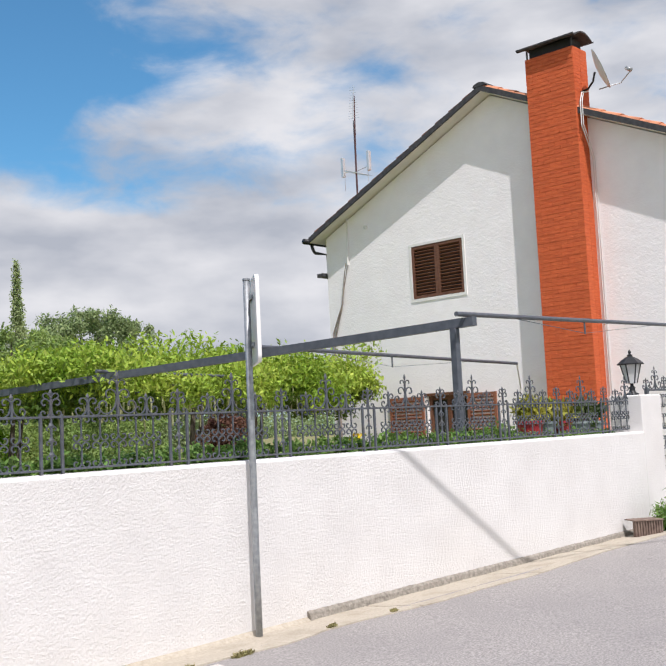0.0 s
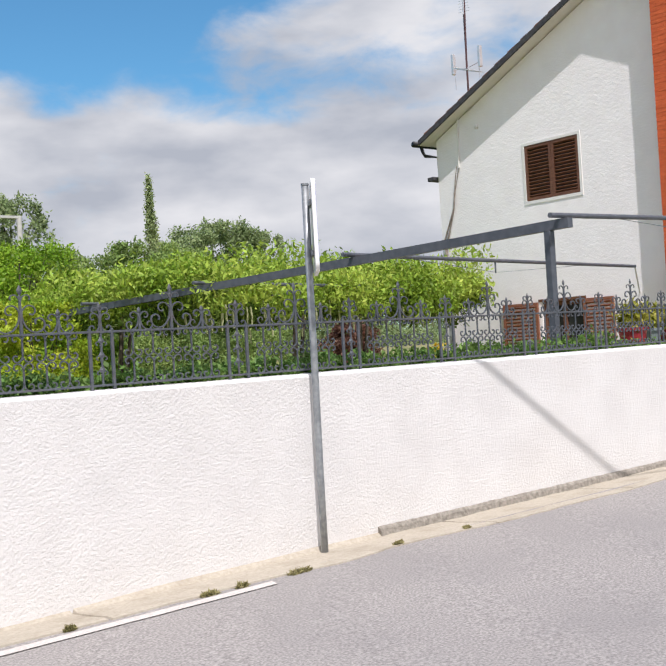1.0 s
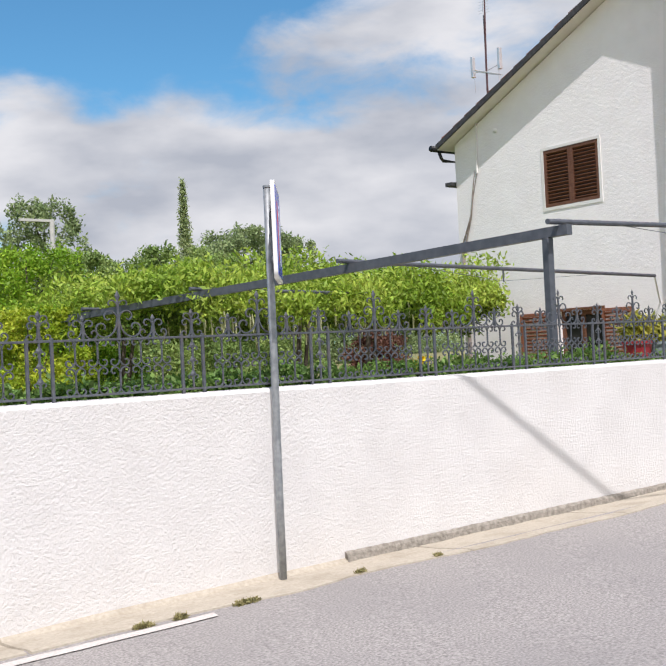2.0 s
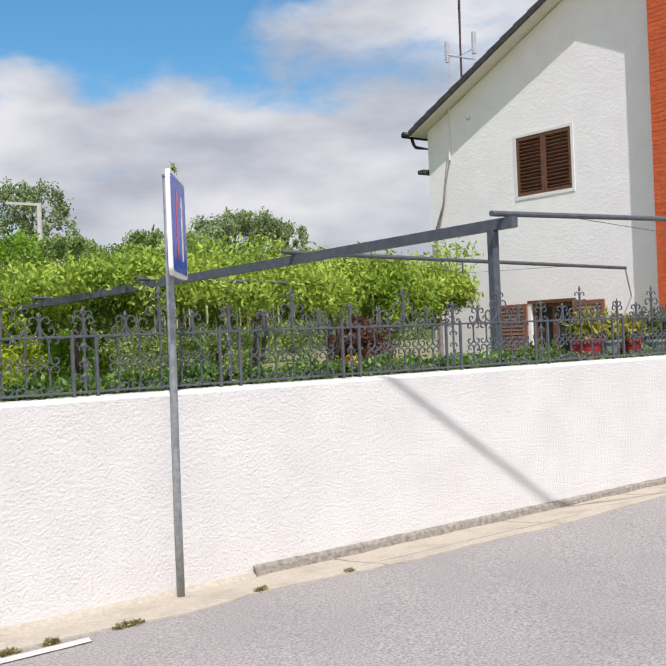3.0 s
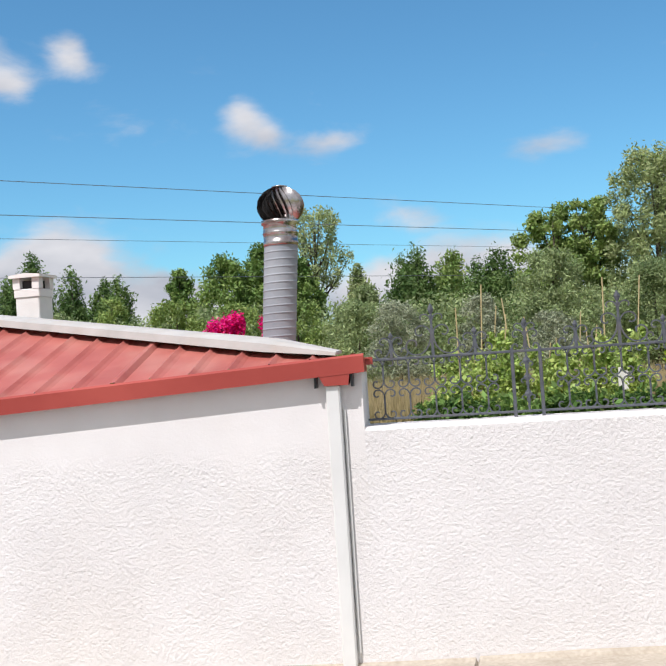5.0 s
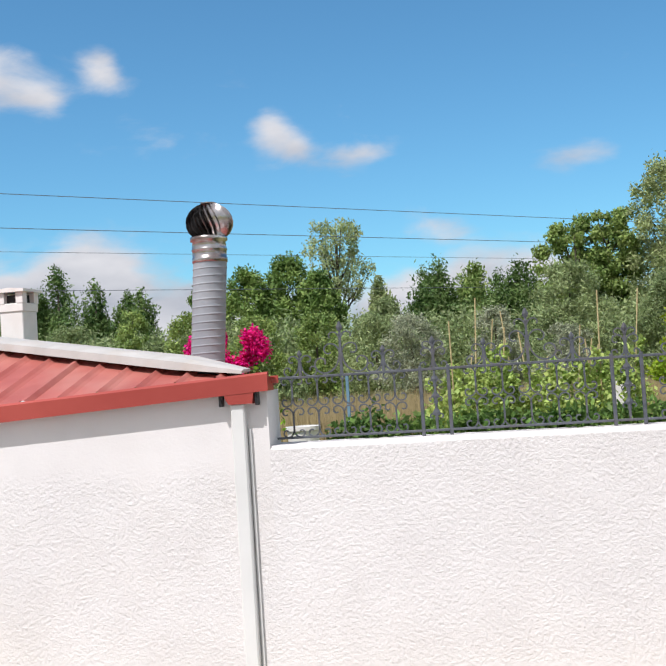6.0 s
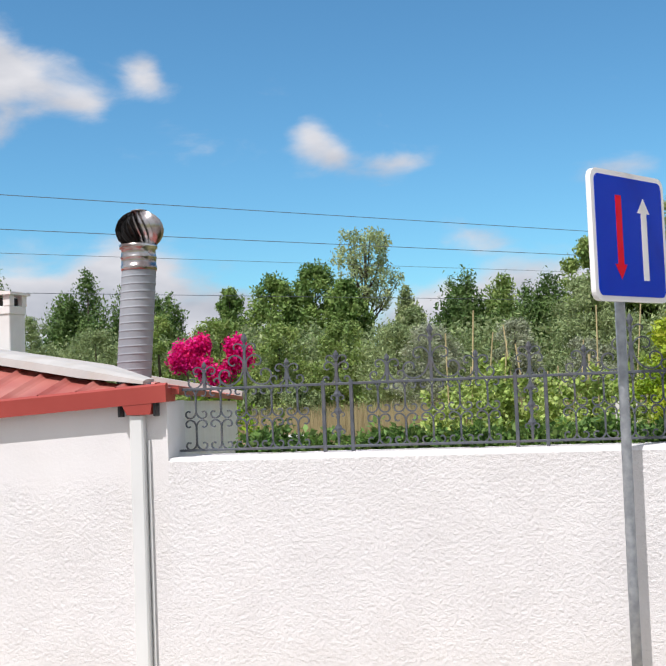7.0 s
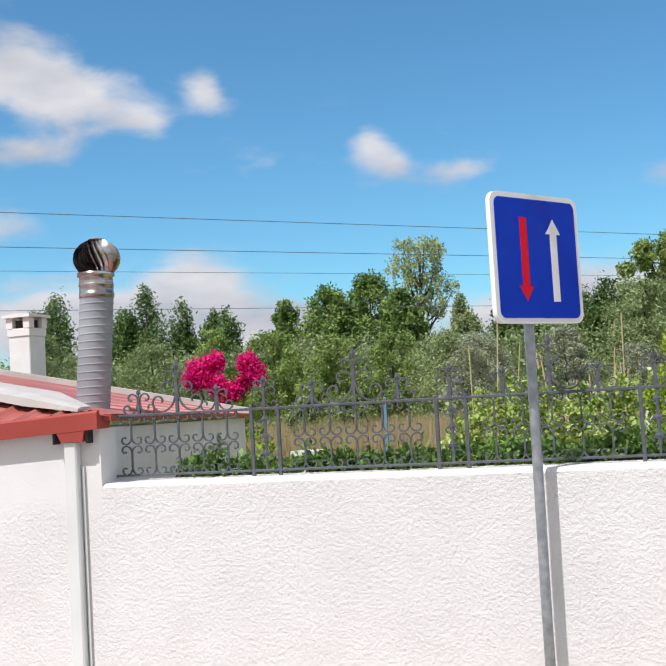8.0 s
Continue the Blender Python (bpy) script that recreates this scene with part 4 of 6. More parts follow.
def build_white_chimney():
    at = Vector((-6.42, 8.2, 0.2))
    c = thing("white_chimney", at, "square white rendered chimney with a slab cap behind the shed", "chimney")
    z = lambda w: w - at.z
    part("shaft", bmbox((-0.185, -0.185, 0.0), (0.185, 0.185, z(3.154)), 0.012), M_SMOOTH, c)
    part("rim", bmbox((-0.20, -0.20, z(3.032)), (0.20, 0.20, z(3.154)), 0.01), M_SMOOTH, c)
    for sx in (-0.15, 0.15):
        for sy in (-0.15, 0.15):
            part("pier", bmbox((sx - 0.055, sy - 0.055, z(3.154)), (sx + 0.055, sy + 0.055, z(3.311))), M_SMOOTH, c)
    part("flue", bmbox((-0.13, -0.13, z(3.154)), (0.13, 0.13, z(3.276))), M_DARK, c)
    bm = bmesh.new()
    prism(bm, [(-0.245, z(3.311)), (0.245, z(3.311)), (0.245, z(3.350)), (0.0, z(3.376)), (-0.245, z(3.350))], "y", -0.245, 0.245)
    part("cap_slab", bm, M_SMOOTH, c)
    c.rotation_euler = (0, 0, radians(-6))


build_white_chimney()


# ---------- pergola ----------
def beam_z(y):
    return 2.785 - 0.034 * y


def build_pergola():
    g = thing("pergola", (5.2, 5.0, YARD), "anthracite steel pergola frame over the garden", "pergola")
    o = Vector(g.location)

    def p(name, bm, material=M_STEEL, label=""):
        bmesh.ops.translate(bm, vec=-o, verts=bm.verts[:])
        return part(name, bm, material, g, label)
    ax = lambda y: 5.26 - 0.115 * (y - 0.38)
    bm = bmesh.new()
    ring = None
    for y in (0.38, 11.5):
        x, z = ax(y), beam_z(y)
        r = [bm.verts.new((x + dx, y, z + dz)) for dx, dz in ((-0.075, 0), (0.0, 0), (0.0, -0.095), (-0.075, -0.095))]
        if ring:
            for j in range(4):
                bm.faces.new((ring[j], ring[(j + 1) % 4], r[(j + 1) % 4], r[j]))
            bm.faces.new(r)
        else:
            bm.faces.new(r[::-1])
        ring = r
    p("beam", bm, label="sloping square-tube beam")
    for y in (0.62, 9.3):
        x = ax(y) - 0.037
        p("post", bmbox((x - 0.038, y - 0.038, YARD - 0.1), (x + 0.038, y + 0.038, beam_z(y) - 0.095), 0.005))
    ends = {0.45: (12.15, 1.12, 3.02), 3.17: (11.75, 4.15, 2.67), 5.9: (12.15, 6.9, 2.50), 8.6: (12.15, 9.6, 2.42)}
    for y, e in ends.items():
        a = Vector((ax(y) - 0.24, y, beam_z(y) + 0.025))
        b = Vector(e) if y < 5 else a.lerp(Vector(e), 0.42)
        bm = bmesh.new()
        tube(bm, [a, b], 0.026, 10)
        p("rafter", bm, label="round tube rafter")
        bm = bmesh.new()
        mid = a.lerp(b, 0.43)
        tube(bm, [a.lerp(b, 0.14), mid - Vector((0, 0, 0.16)), a.lerp(b, 0.8), b], 0.004, 4)
        p("tie_wire", bm)
        bm = bmesh.new()
        tube(bm, [mid, mid - Vector((0, 0, 0.17))], 0.012, 5)
        p("strut", bm)
    bm = bmesh.new()
    tube(bm, [(11.75, 4.15, 2.66), (12.14, 4.35, 2.25)], 0.014, 6)
    p("brace", bm, M_PVC)


build_pergola()


# ---------- iron fence ----------
def scroll(x, z, heading, hand, length, turn=330.0, n=13, grow=1.25):
    """A curling iron bar in the fence plane, starting along heading (degrees)."""
    pts = [Vector((x, 0, z))]
    total = 0.0
    steps = [1.2 - 0.8 * (k / n) for k in range(n)]
    unit = length / sum(steps)
    for k in range(n):
        a = radians(heading + hand * turn * ((k + 0.5) / n) ** grow)
        total += steps[k] * unit
        pts.append(pts[-1] + Vector((math.cos(a), 0, math.sin(a))) * steps[k] * unit)
    return pts


BAR = 0.0054


def half_bar():
    return bmesh_tube([(0, 0, 0.071), (0, 0, 0.149)], BAR * 1.25)


def bmesh_tube(pts, r):
    bm = bmesh.new()
    tube(bm, pts, r, 4, flat=1.0)
    return bm


def curl(up, hand):
    def make():
        bm = bmesh.new()
        tube(bm, scroll(0, 0.145 if up else 0.075, 90 if up else -90, hand, 0.135), BAR, 4, flat=1.3)
        return bm
    return make


def candelabrum(owner, x, z, tall=1.0):
    """Half a fence bar: a short stem with four curled arms."""
    b = part("bar", fence_piece("bar", "half", half_bar), M_IRON, owner)
    b.location, b.scale = (x, 0, z), (1, 1, tall)
    for up in (True, False):
        for hand in (1, -1):
            part("curl", fence_piece("curl", "curl%d%d" % (up, hand), curl(up, hand)), M_IRON, b)


def spear(bm, x, z0, z1, w):
    """Flat leaf-shaped spear point with a slim neck."""
    h = z1 - z0
    prof = [(0.35, 0.0), (0.3, 0.25), (0.55, 0.42), (0.32, 0.5), (0.75, 0.62), (1.0, 0.72), (0.55, 0.88), (0.05, 1.0)]
    rings = []
    for r, u in prof:
        rings.append([bm.verts.new((x + w * r * math.cos(a), 0.5 * w * r * math.sin(a), z0 + h * u)) for a in (0, math.pi / 2, math.pi, 1.5 * math.pi)])
    for a, b in zip(rings, rings[1:]):
        for k in range(4):
            bm.faces.new((a[k], a[(k + 1) % 4], b[(k + 1) % 4], b[k]))
    bm.faces.new(rings[-1])


def finial_mesh(kind):
    bm = bmesh.new()
    if kind == "tall":
        tube(bm, [(0, 0, 0.355), (0, 0, 0.56)], [0.012, 0.009], 4)
        spear(bm, 0, 0.53, 0.65, 0.018)
        for s in (1, -1):
            tube(bm, scroll(0.006 * s, 0.50, 270, s, 0.36, 400, 18, 1.5), BAR * 1.15, 4, flat=1.3)
            tube(bm, scroll(0.004 * s, 0.46, 90, -s, 0.20, 330, 14, 1.3), BAR, 4, flat=1.3)
            tube(bm, scroll(0.004 * s, 0.555, 80 if s > 0 else 100, -s, 0.10, 230, 9), BAR * 0.9, 4, flat=1.3)
    elif kind == "pair":
        tube(bm, [(0, 0, 0.355), (0, 0, 0.47)], [0.012, 0.010], 4)
        spear(bm, 0, 0.44, 0.535, 0.016)
        for s in (1, -1):
            tube(bm, scroll(0.004 * s, 0.425, 90, -s, 0.14, 330), BAR, 4, flat=1.3)
            tube(bm, scroll(0.004 * s, 0.475, 80 if s > 0 else 100, -s, 0.10, 280, 10), BAR * 0.9, 4, flat=1.3)
            tube(bm, scroll(0.006 * s, 0.41, 270, s, 0.17, 400, 14, 1.4), BAR, 4, flat=1.3)
    else:
        tube(bm, [(0, 0, 0.355), (0, 0, 0.45)], [0.012, 0.009], 4)
        spear(bm, 0, 0.42, 0.505, 0.015)
        for s in (1, -1):
            tube(bm, scroll(0.004 * s, 0.43, 90, -s, 0.13, 320), BAR, 4, flat=1.3)
            tube(bm, scroll(0.006 * s, 0.44, 270, s, 0.22, 400, 14, 1.5), BAR, 4, flat=1.3)
    return bm


FENCE_MESH = {}


def fence_piece(name, kind, make):
    if kind not in FENCE_MESH:
        bm = make()
        bmesh.ops.recalc_face_normals(bm, faces=bm.faces[:])
        me = bpy.data.meshes.new(name)
        bm.to_mesh(me)
        bm.free()
        me.materials.append(M_IRON)
        FENCE_MESH[kind] = me
    return FENCE_MESH[kind]


def diamond_bar():
    bm = bmesh.new()
    tube(bm, [(0, 0, 0.02), (0, 0, 0.36)], 0.008, 4)
    for z in (0.10, 0.19, 0.28):
        spear(bm, 0, z - 0.05, z + 0.05, 0.022)
        for s in (1, -1):
            tube(bm, scroll(0.0, z - 0.01, 90, -s, 0.075, 300, 9), BAR * 0.9, 4)
    return bm


def fence_panel(x, lo=-0.01, hi=1.01, name="fence_panel"):
    f = thing(name, (x, 0, 1.5), "ornate grey wrought-iron fence panel on the white wall", "fence panel", "wrought-iron fence panels")

    def add(nm, kind, make, px, pz=0.0):
        if lo <= px <= hi:
            ob = part(nm, fence_piece(nm, kind, make), M_IRON, f)
            ob.location = (px, 0, pz)
    def rail(z, r):
        def make():
            return bmbox((max(lo, 0.0), -r, z - r * 0.8), (min(hi, 1.0), r, z + r * 0.8), 0.002)
        return make
    tag = "%.2f_%.2f" % (lo, hi)
    for nm, z, r in (("bottom_rail", 0.028, 0.008), ("top_rail", 0.356, 0.009)):
        ob = part(nm, fence_piece(nm, nm + tag, rail(z, r)), M_IRON, f)
    for px in (0.0, 0.15):
        add("post", "post", lambda: bmbox((-0.0095, -0.0095, -0.03), (0.0095, 0.0095, 0.375), 0.002), px)
    add("centre_bar", "diamond", diamond_bar, 0.075)
    for k in range(1, 6):
        px = 0.15 + 0.1417 * k
        if lo <= px <= hi:
            candelabrum(f, px, 0.0)
            candelabrum(f, px, 0.168)
    add("finial", "pair", lambda: finial_mesh("pair"), 0.075)
    add("finial", "tall", lambda: finial_mesh("tall"), 0.575)
    add("finial", "small", lambda: finial_mesh("small"), 0.345)
    add("finial", "small", lambda: finial_mesh("small"), 0.805)
    return f


fence_panel(-1.0, lo=0.195)
whole = fence_panel(0.0)
for i in range(1, 7):
    copy_thing(whole, pose(i, 0, 1.5))
fence_panel(7.0, hi=0.58)


# ---------- gate, lantern, pots at the far end of the wall ----------
def build_gate():
    g = thing("garden_gate", (8.26, 0.08, YARD), "ornate dark iron garden gate beside the pillar", "gate")
    part("frame", bmbox((0.0, -0.02, 0.1), (0.045, 0.02, 1.66)), M_IRON, g)
    part("frame", bmbox((0.95, -0.02, 0.1), (0.995, 0.02, 1.66)), M_IRON, g)
    part("lower_sheet", bmbox((0.045, -0.008, 0.12), (0.95, 0.008, 0.62)), M_IRON, g)
    for z in (0.64, 1.15, 1.62):
        part("rail", bmbox((0.045, -0.012, z), (0.95, 0.012, z + 0.025)), M_IRON, g)
    for k in range(6):
        for z in (0.66, 1.17):
            candelabrum(g, 0.12 + 0.15 * k, z - 0.02)
            candelabrum(g, 0.12 + 0.15 * k, z + 0.22)
    for x, kind in ((0.02, "small"), (0.26, "tall"), (0.5, "pair"), (0.74, "tall")):
        ob = part("finial", fence_piece("finial", kind, lambda: finial_mesh(kind)), M_IRON, g)
        ob.location = (x, 0, 1.28)


build_gate()


LANT_X = 7.84


def build_lantern():
    at = Vector((LANT_X, 0.04, 1.92))
    l = thing("gate_lantern", at, "dark metal coach lantern standing on the white gate pillar", "lantern")
    bm = bmesh.new()
    lathe(bm, [(0.075, 0.0), (0.078, 0.02), (0.045, 0.035), (0.03, 0.07), (0.04, 0.09), (0.02, 0.11), (0.02, 0.14)], 14)
    part("base", bm, M_BLACK, l, smooth=True)

    def hexring(r, z):
        return [Vector((r * math.cos(radians(60 * k)), r * math.sin(radians(60 * k)), z)) for k in range(6)]
    lo, hi = hexring(0.06, 0.14), hexring(0.115, 0.36)
    for k in range(6):
        bm = bmesh.new()
        tube(bm, [lo[k], hi[k]], 0.008, 4)
        part("cage_bar", bm, M_BLACK, l)
        bm = bmesh.new()
        q = [lo[k], lo[(k + 1) % 6], hi[(k + 1) % 6], hi[k]]
        v = [bm.verts.new(Vector((a.x * 0.96, a.y * 0.96, a.z))) for a in q] + [bm.verts.new(Vector((a.x * 0.92, a.y * 0.92, a.z))) for a in q]
        bm.faces.new(v[:4])
        bm.faces.new(v[4:][::-1])
        for j in range(4):
            bm.faces.new((v[j], v[(j + 1) % 4], v[4 + (j + 1) % 4], v[4 + j]))
        part("pane", bm, M_FROST, l, "frosted glass pane")
    bm = bmesh.new()
    lathe(bm, [(0.15, 0.36), (0.155, 0.372), (0.10, 0.42), (0.05, 0.45), (0.03, 0.46), (0.032, 0.475), (0.012, 0.49), (0.02, 0.51), (0.004, 0.54)], 6)
    part("roof", bm, M_BLACK, l)


M_FROST = mat("frosted_glass", (0.55, 0.56, 0.57), (0.62, 0.63, 0.64), 5.0, 0.3)
build_lantern()

M_POT_RED = mat("red_plastic_pot", (0.27, 0.02, 0.028), (0.36, 0.04, 0.045), 6.0, 0.45)
M_POT_GREY = mat("grey_green_pot", (0.20, 0.25, 0.26), (0.28, 0.33, 0.34), 6.0, 0.6)
M_LEAF_POT = leaf_mat("yellow_green_pot_leaf", (0.24, 0.26, 0.03), (0.42, 0.38, 0.07), 6.0)
M_LEAF_DARK = leaf_mat("dark_pot_leaf", (0.05, 0.09, 0.03), (0.12, 0.16, 0.05), 6.0)
M_PLANK = mat("weathered_plank", (0.26, 0.22, 0.18), (0.36, 0.31, 0.26), 9.0, 0.9, stretch=(0.3, 3, 3))


def build_bench():
    b = thing("plant_bench", (6.7, 0.36, YARD), "plain weathered plank bench behind the wall for flowerpots", "bench")
    part("plank", bmbox((-1.1, -0.2, 1.07), (1.1, 0.2, 1.115), 0.004), M_PLANK, b)
    for x in (-1.0, 0.0, 1.0):
        part("leg", bmbox((x - 0.03, -0.15, -0.15), (x + 0.03, 0.15, 1.07)), M_PLANK, b)


build_bench()


def flowerpot(x, y, r, h, m, leaf, seed, spread, tall, words):
    z0 = YARD + 1.115
    p = thing("flowerpot", (x, y, z0), words, "flowerpot", "flowerpots behind the fence")
    bm = bmesh.new()
    lathe(bm, [(r * 0.72, 0.0), (r * 0.95, h * 0.86), (r * 1.06, h * 0.87), (r * 1.06, h), (r * 0.95, h), (r * 0.9, h * 0.9)], 20)
    part("pot", bm, m, p, smooth=False)
    me = leaves("foliage", [(0, 0, h + tall * 0.4), (0.05, 0, h + tall * 0.65), (-0.06, 0.03, h + tall * 0.5)], [spread, spread * 0.8, spread * 0.8], 420, 0.11, leaf, seed, 0.28, 0.2)
    part("foliage", me, leaf, p)


flowerpot(6.05, 0.33, 0.15, 0.22, M_POT_RED, M_LEAF_POT, 1, 0.18, 0.22, "red plastic pot of yellow-green spiky leaves")
flowerpot(6.38, 0.36, 0.13, 0.20, M_POT_GREY, M_LEAF_POT, 2, 0.18, 0.20, "grey-green pot of yellowish leaves on the bench")
flowerpot(6.66, 0.33, 0.13, 0.20, M_POT_RED, M_LEAF_POT, 3, 0.15, 0.18, "red plastic pot with a small plant")
flowerpot(7.15, 0.38, 0.13, 0.18, M_POT_GREY, M_LEAF_DARK, 4, 0.19, 0.2, "grey pot of dark green leaves on the bench")
flowerpot(7.48, 0.38, 0.13, 0.18, M_POT_GREY, M_LEAF_DARK, 6, 0.19, 0.2, "grey pot of dark green leaves on the bench")


M_GRILLE = mat("rusty_iron", (0.13, 0.09, 0.075), (0.24, 0.18, 0.15), 20.0, 0.85)


def build_grille():
    g = thing("drain_grille", (6.98, -0.46, 0.335), "rusty brown metal drain grille at the wall foot", "drain grille")
    part("frame", bmbox((-0.16, -0.02, 0.05), (0.16, 0.02, 0.22)), M_GRILLE, g)
    for k in range(11):
        part("bar", bmbox((-0.155 + 0.03 * k, -0.034, 0.05), (-0.143 + 0.03 * k, -0.02, 0.225)), M_GRILLE, g)
    part("lid", bmbox((-0.17, -0.04, 0.225), (0.17, 0.20, 0.237)), M_GRILLE, g)
    g.rotation_euler = (0, 0, radians(-38))


build_grille()

# ---------- overhead cable behind the camera ----------
CABLE_A, CABLE_B = Vector((20.0, -10.64, 6.225)), Vector((-16.0, 5.22, 6.225))


def build_cable():
    for p in (CABLE_A, CABLE_B):
        u = thing("utility_pole", (p.x, p.y, 0.1), "plain weathered wooden utility pole", "utility pole", "utility poles")
        bm = bmesh.new()
        tube(bm, [(0, 0, 0), (0, 0, p.z + 0.3)], [0.14, 0.09], 10)
        part("pole", bm, M_TRUNK, u, smooth=True)
        part("bracket", bmbox((-0.2, -0.03, p.z - 0.16), (0.2, 0.03, p.z - 0.10)), M_GALV, u)
    c = thing("overhead_cable", CABLE_A, "thick black overhead cable bundle strung between poles", "cable")
    bm = bmesh.new()
    d = CABLE_B - CABLE_A
    tube(bm, [d * (k / 30) - Vector((0, 0, 0.03 * 4 * (k / 30) * (1 - k / 30))) for k in range(31)], 0.019, 7)
    part("strand", bm, M_BLACK, c)


build_cable()

# ---------- planting ----------
M_HEDGE = leaf_mat("hedge_leaf", (0.095, 0.19, 0.045), (0.22, 0.35, 0.085), 2.5)
M_LEAF_WIST = leaf_mat("wisteria_leaf", (0.20, 0.33, 0.03), (0.42, 0.53, 0.09), 0.9)
M_WIST_SHADE = leaf_mat("wisteria_shade_leaf", (0.07, 0.13, 0.02), (0.15, 0.22, 0.035), 0.9)
M_LEAF_MID = leaf_mat("mid_green_leaf", (0.17, 0.265, 0.075), (0.33, 0.43, 0.135), 0.5)
M_LEAF_CONIFER = leaf_mat("dark_conifer_leaf", (0.08, 0.155, 0.045), (0.175, 0.27, 0.085), 0.5, through_light=0.3)
M_LEAF_WILLOW = leaf_mat("pale_willow_leaf", (0.25, 0.32, 0.14), (0.47, 0.54, 0.27), 0.5)
M_LEAF_SILVER = leaf_mat("silvery_olive_leaf", (0.22, 0.26, 0.16), (0.42, 0.46, 0.33), 0.8)
M_LEAF_GREY = leaf_mat("grey_green_leaf", (0.18, 0.25, 0.105), (0.34, 0.42, 0.20), 0.3)
M_LEAF_DENSE = leaf_mat("dense_dark_leaf", (0.10, 0.19, 0.045), (0.25, 0.36, 0.10), 0.5, through_light=0.28)
M_LEAF_CITRUS = leaf_mat("citrus_leaf", (0.15, 0.29, 0.02), (0.33, 0.50, 0.045), 1.0)
M_LEAF_YELLOW = leaf_mat("yellowing_leaf", (0.22, 0.34, 0.02), (0.48, 0.54, 0.05), 1.5)
M_LEAF_BEAN = leaf_mat("bean_leaf", (0.25, 0.37, 0.08), (0.50, 0.60, 0.20), 1.2)
M_BLOOM = leaf_mat("magenta_bract", (0.62, 0.004, 0.15), (0.86, 0.012, 0.30), 3.0, vary=0.2)
M_CANE = mat("dry_cane", (0.42, 0.34, 0.18), (0.58, 0.48, 0.28), 9.0, 0.8)
M_POD = mat("pale_pod", (0.38, 0.40, 0.22), (0.52, 0.53, 0.32), 8.0, 0.7)
M_FIELD = mat("dry_field_grass", (0.25, 0.20, 0.105), (0.37, 0.31, 0.17), 1.2, 0.95, grime=(0.20, 0.20, 0.07), grime_amount=0.6, grime_scale=0.2)


def tree(name, x, y, top, rad, count, size, leaf, seed, label, bare=0.25, shape="broad", narrow=0.5, clumps=26, lean=0.0, category="tree"):
    """Tapered trunk, forking limbs and a crown of many small leaf clumps with gaps."""
    rng = random.Random(seed)
    base = 0.18 + slope(x)
    h = top - base
    t = thing(name, (x, y, base), label, category)
    bm = bmesh.new()
    r0 = max(0.05, 0.024 * h)
    crown_lo = h * bare
    tube(bm, [(0, 0, -0.1), (0.02 * h, 0, h * 0.25), (lean * h * 0.5, 0.01 * h, h * 0.55), (lean * h, 0, h * 0.92)], [r0, r0 * 0.8, r0 * 0.5, r0 * 0.12], 7)
    cs, rs = [], []
    n = int(clumps * 3.4)
    spires = [(rng.uniform(-0.36, 0.36) * rad, rng.uniform(-0.4, 0.4) * rad, rng.uniform(0.66, 0.93)) for k in range(4)] + [(0, 0, 1.0)]
    lobes = [(rng.uniform(0, 2 * math.pi), rng.uniform(0.3, 0.95)) for k in range(5)]
    for k in range(n):
        u = (k + rng.random()) / n
        z = crown_lo + (h - crown_lo) * u
        a = rng.random() * 2 * math.pi
        off = Vector((0, 0, 0))
        if shape == "column":
            w = rad * (0.5 + 0.5 * math.sin(math.pi * min(1, u * 1.1 + 0.15))) * (1 - 0.9 * u)
            cr = (0.32 - 0.23 * u) * rad
        elif shape == "cone":
            sx, sy, sh = spires[k % 5]
            z = crown_lo + (h * sh - crown_lo) * u
            w = rad * 1.05 * (1.0 - u) ** 0.7
            off = Vector((sx * (1 - 0.1 * u), sy, 0))
            cr = (0.46 - 0.30 * u) * rad
        elif shape == "dense":
            w = rad * max(0.05, 1 - u ** 2.2) ** 0.6 * (0.85 + 0.25 * max(math.cos(a - la) for la, lu in lobes))
            cr = (0.30 - 0.16 * u) * rad
        elif shape == "bush":
            w = rad * math.sqrt(max(0.04, 1 - u * u))
            cr = (0.27 - 0.09 * u) * rad
        else:
            w = rad * (0.45 + 0.55 * math.sin(math.pi * (0.15 + 0.76 * u)) ** 0.8)
            # uneven lobes, so that the outline has shoulders and bays
            w *= 0.90 + 0.20 * max(math.cos(a - la) * (1 if abs(u - lu) < 0.22 else 0.2) for la, lu in lobes)
            cr = (0.17 if shape == "open" else 0.25 - 0.07 * u) * rad
        d = w * math.sqrt(rng.random()) * 0.88
        cr *= rng.uniform(0.7, 1.25)
        z = min(z, h - cr * 0.8)
        c = Vector((d * math.cos(a) + lean * z, d * math.sin(a), z)) + off
        cs.append(c)
        tall = {"cone": 1.7, "dense": 1.25, "open": 1.35, "column": 1.9}.get(shape, rng.uniform(0.75, 1.1))
        rs.append((cr, cr, cr * tall))
        if k % 6 == 0 and shape in ("broad", "open"):
            z0 = max(h * 0.15, c.z - 0.35 * h * rng.uniform(0.5, 1.0))
            s = Vector((lean * z0, 0, z0))
            tube(bm, [s, s.lerp(c, 0.5) + Vector((0, 0, -0.03 * h)), c], [r0 * 0.30, r0 * 0.18, r0 * 0.05], 5)
    part("trunk", bm, M_TRUNK, t)
    if shape == "cone":
        count, size = count * 3.3, size * 1.2
    me = leaves("crown", cs, rs, int(count * 2.2), size * 0.95, leaf, seed + 100, narrow, 0.2)
    part("crown", me, leaf, t)
    return t


def bush(name, x, y, top, rad, count, size, leaf, seed, label, narrow=0.5, clumps=18):
    return tree(name, x, y, top, rad, count, size, leaf, seed, label, 0.06, "bush", narrow, clumps, 0.0, "bush")


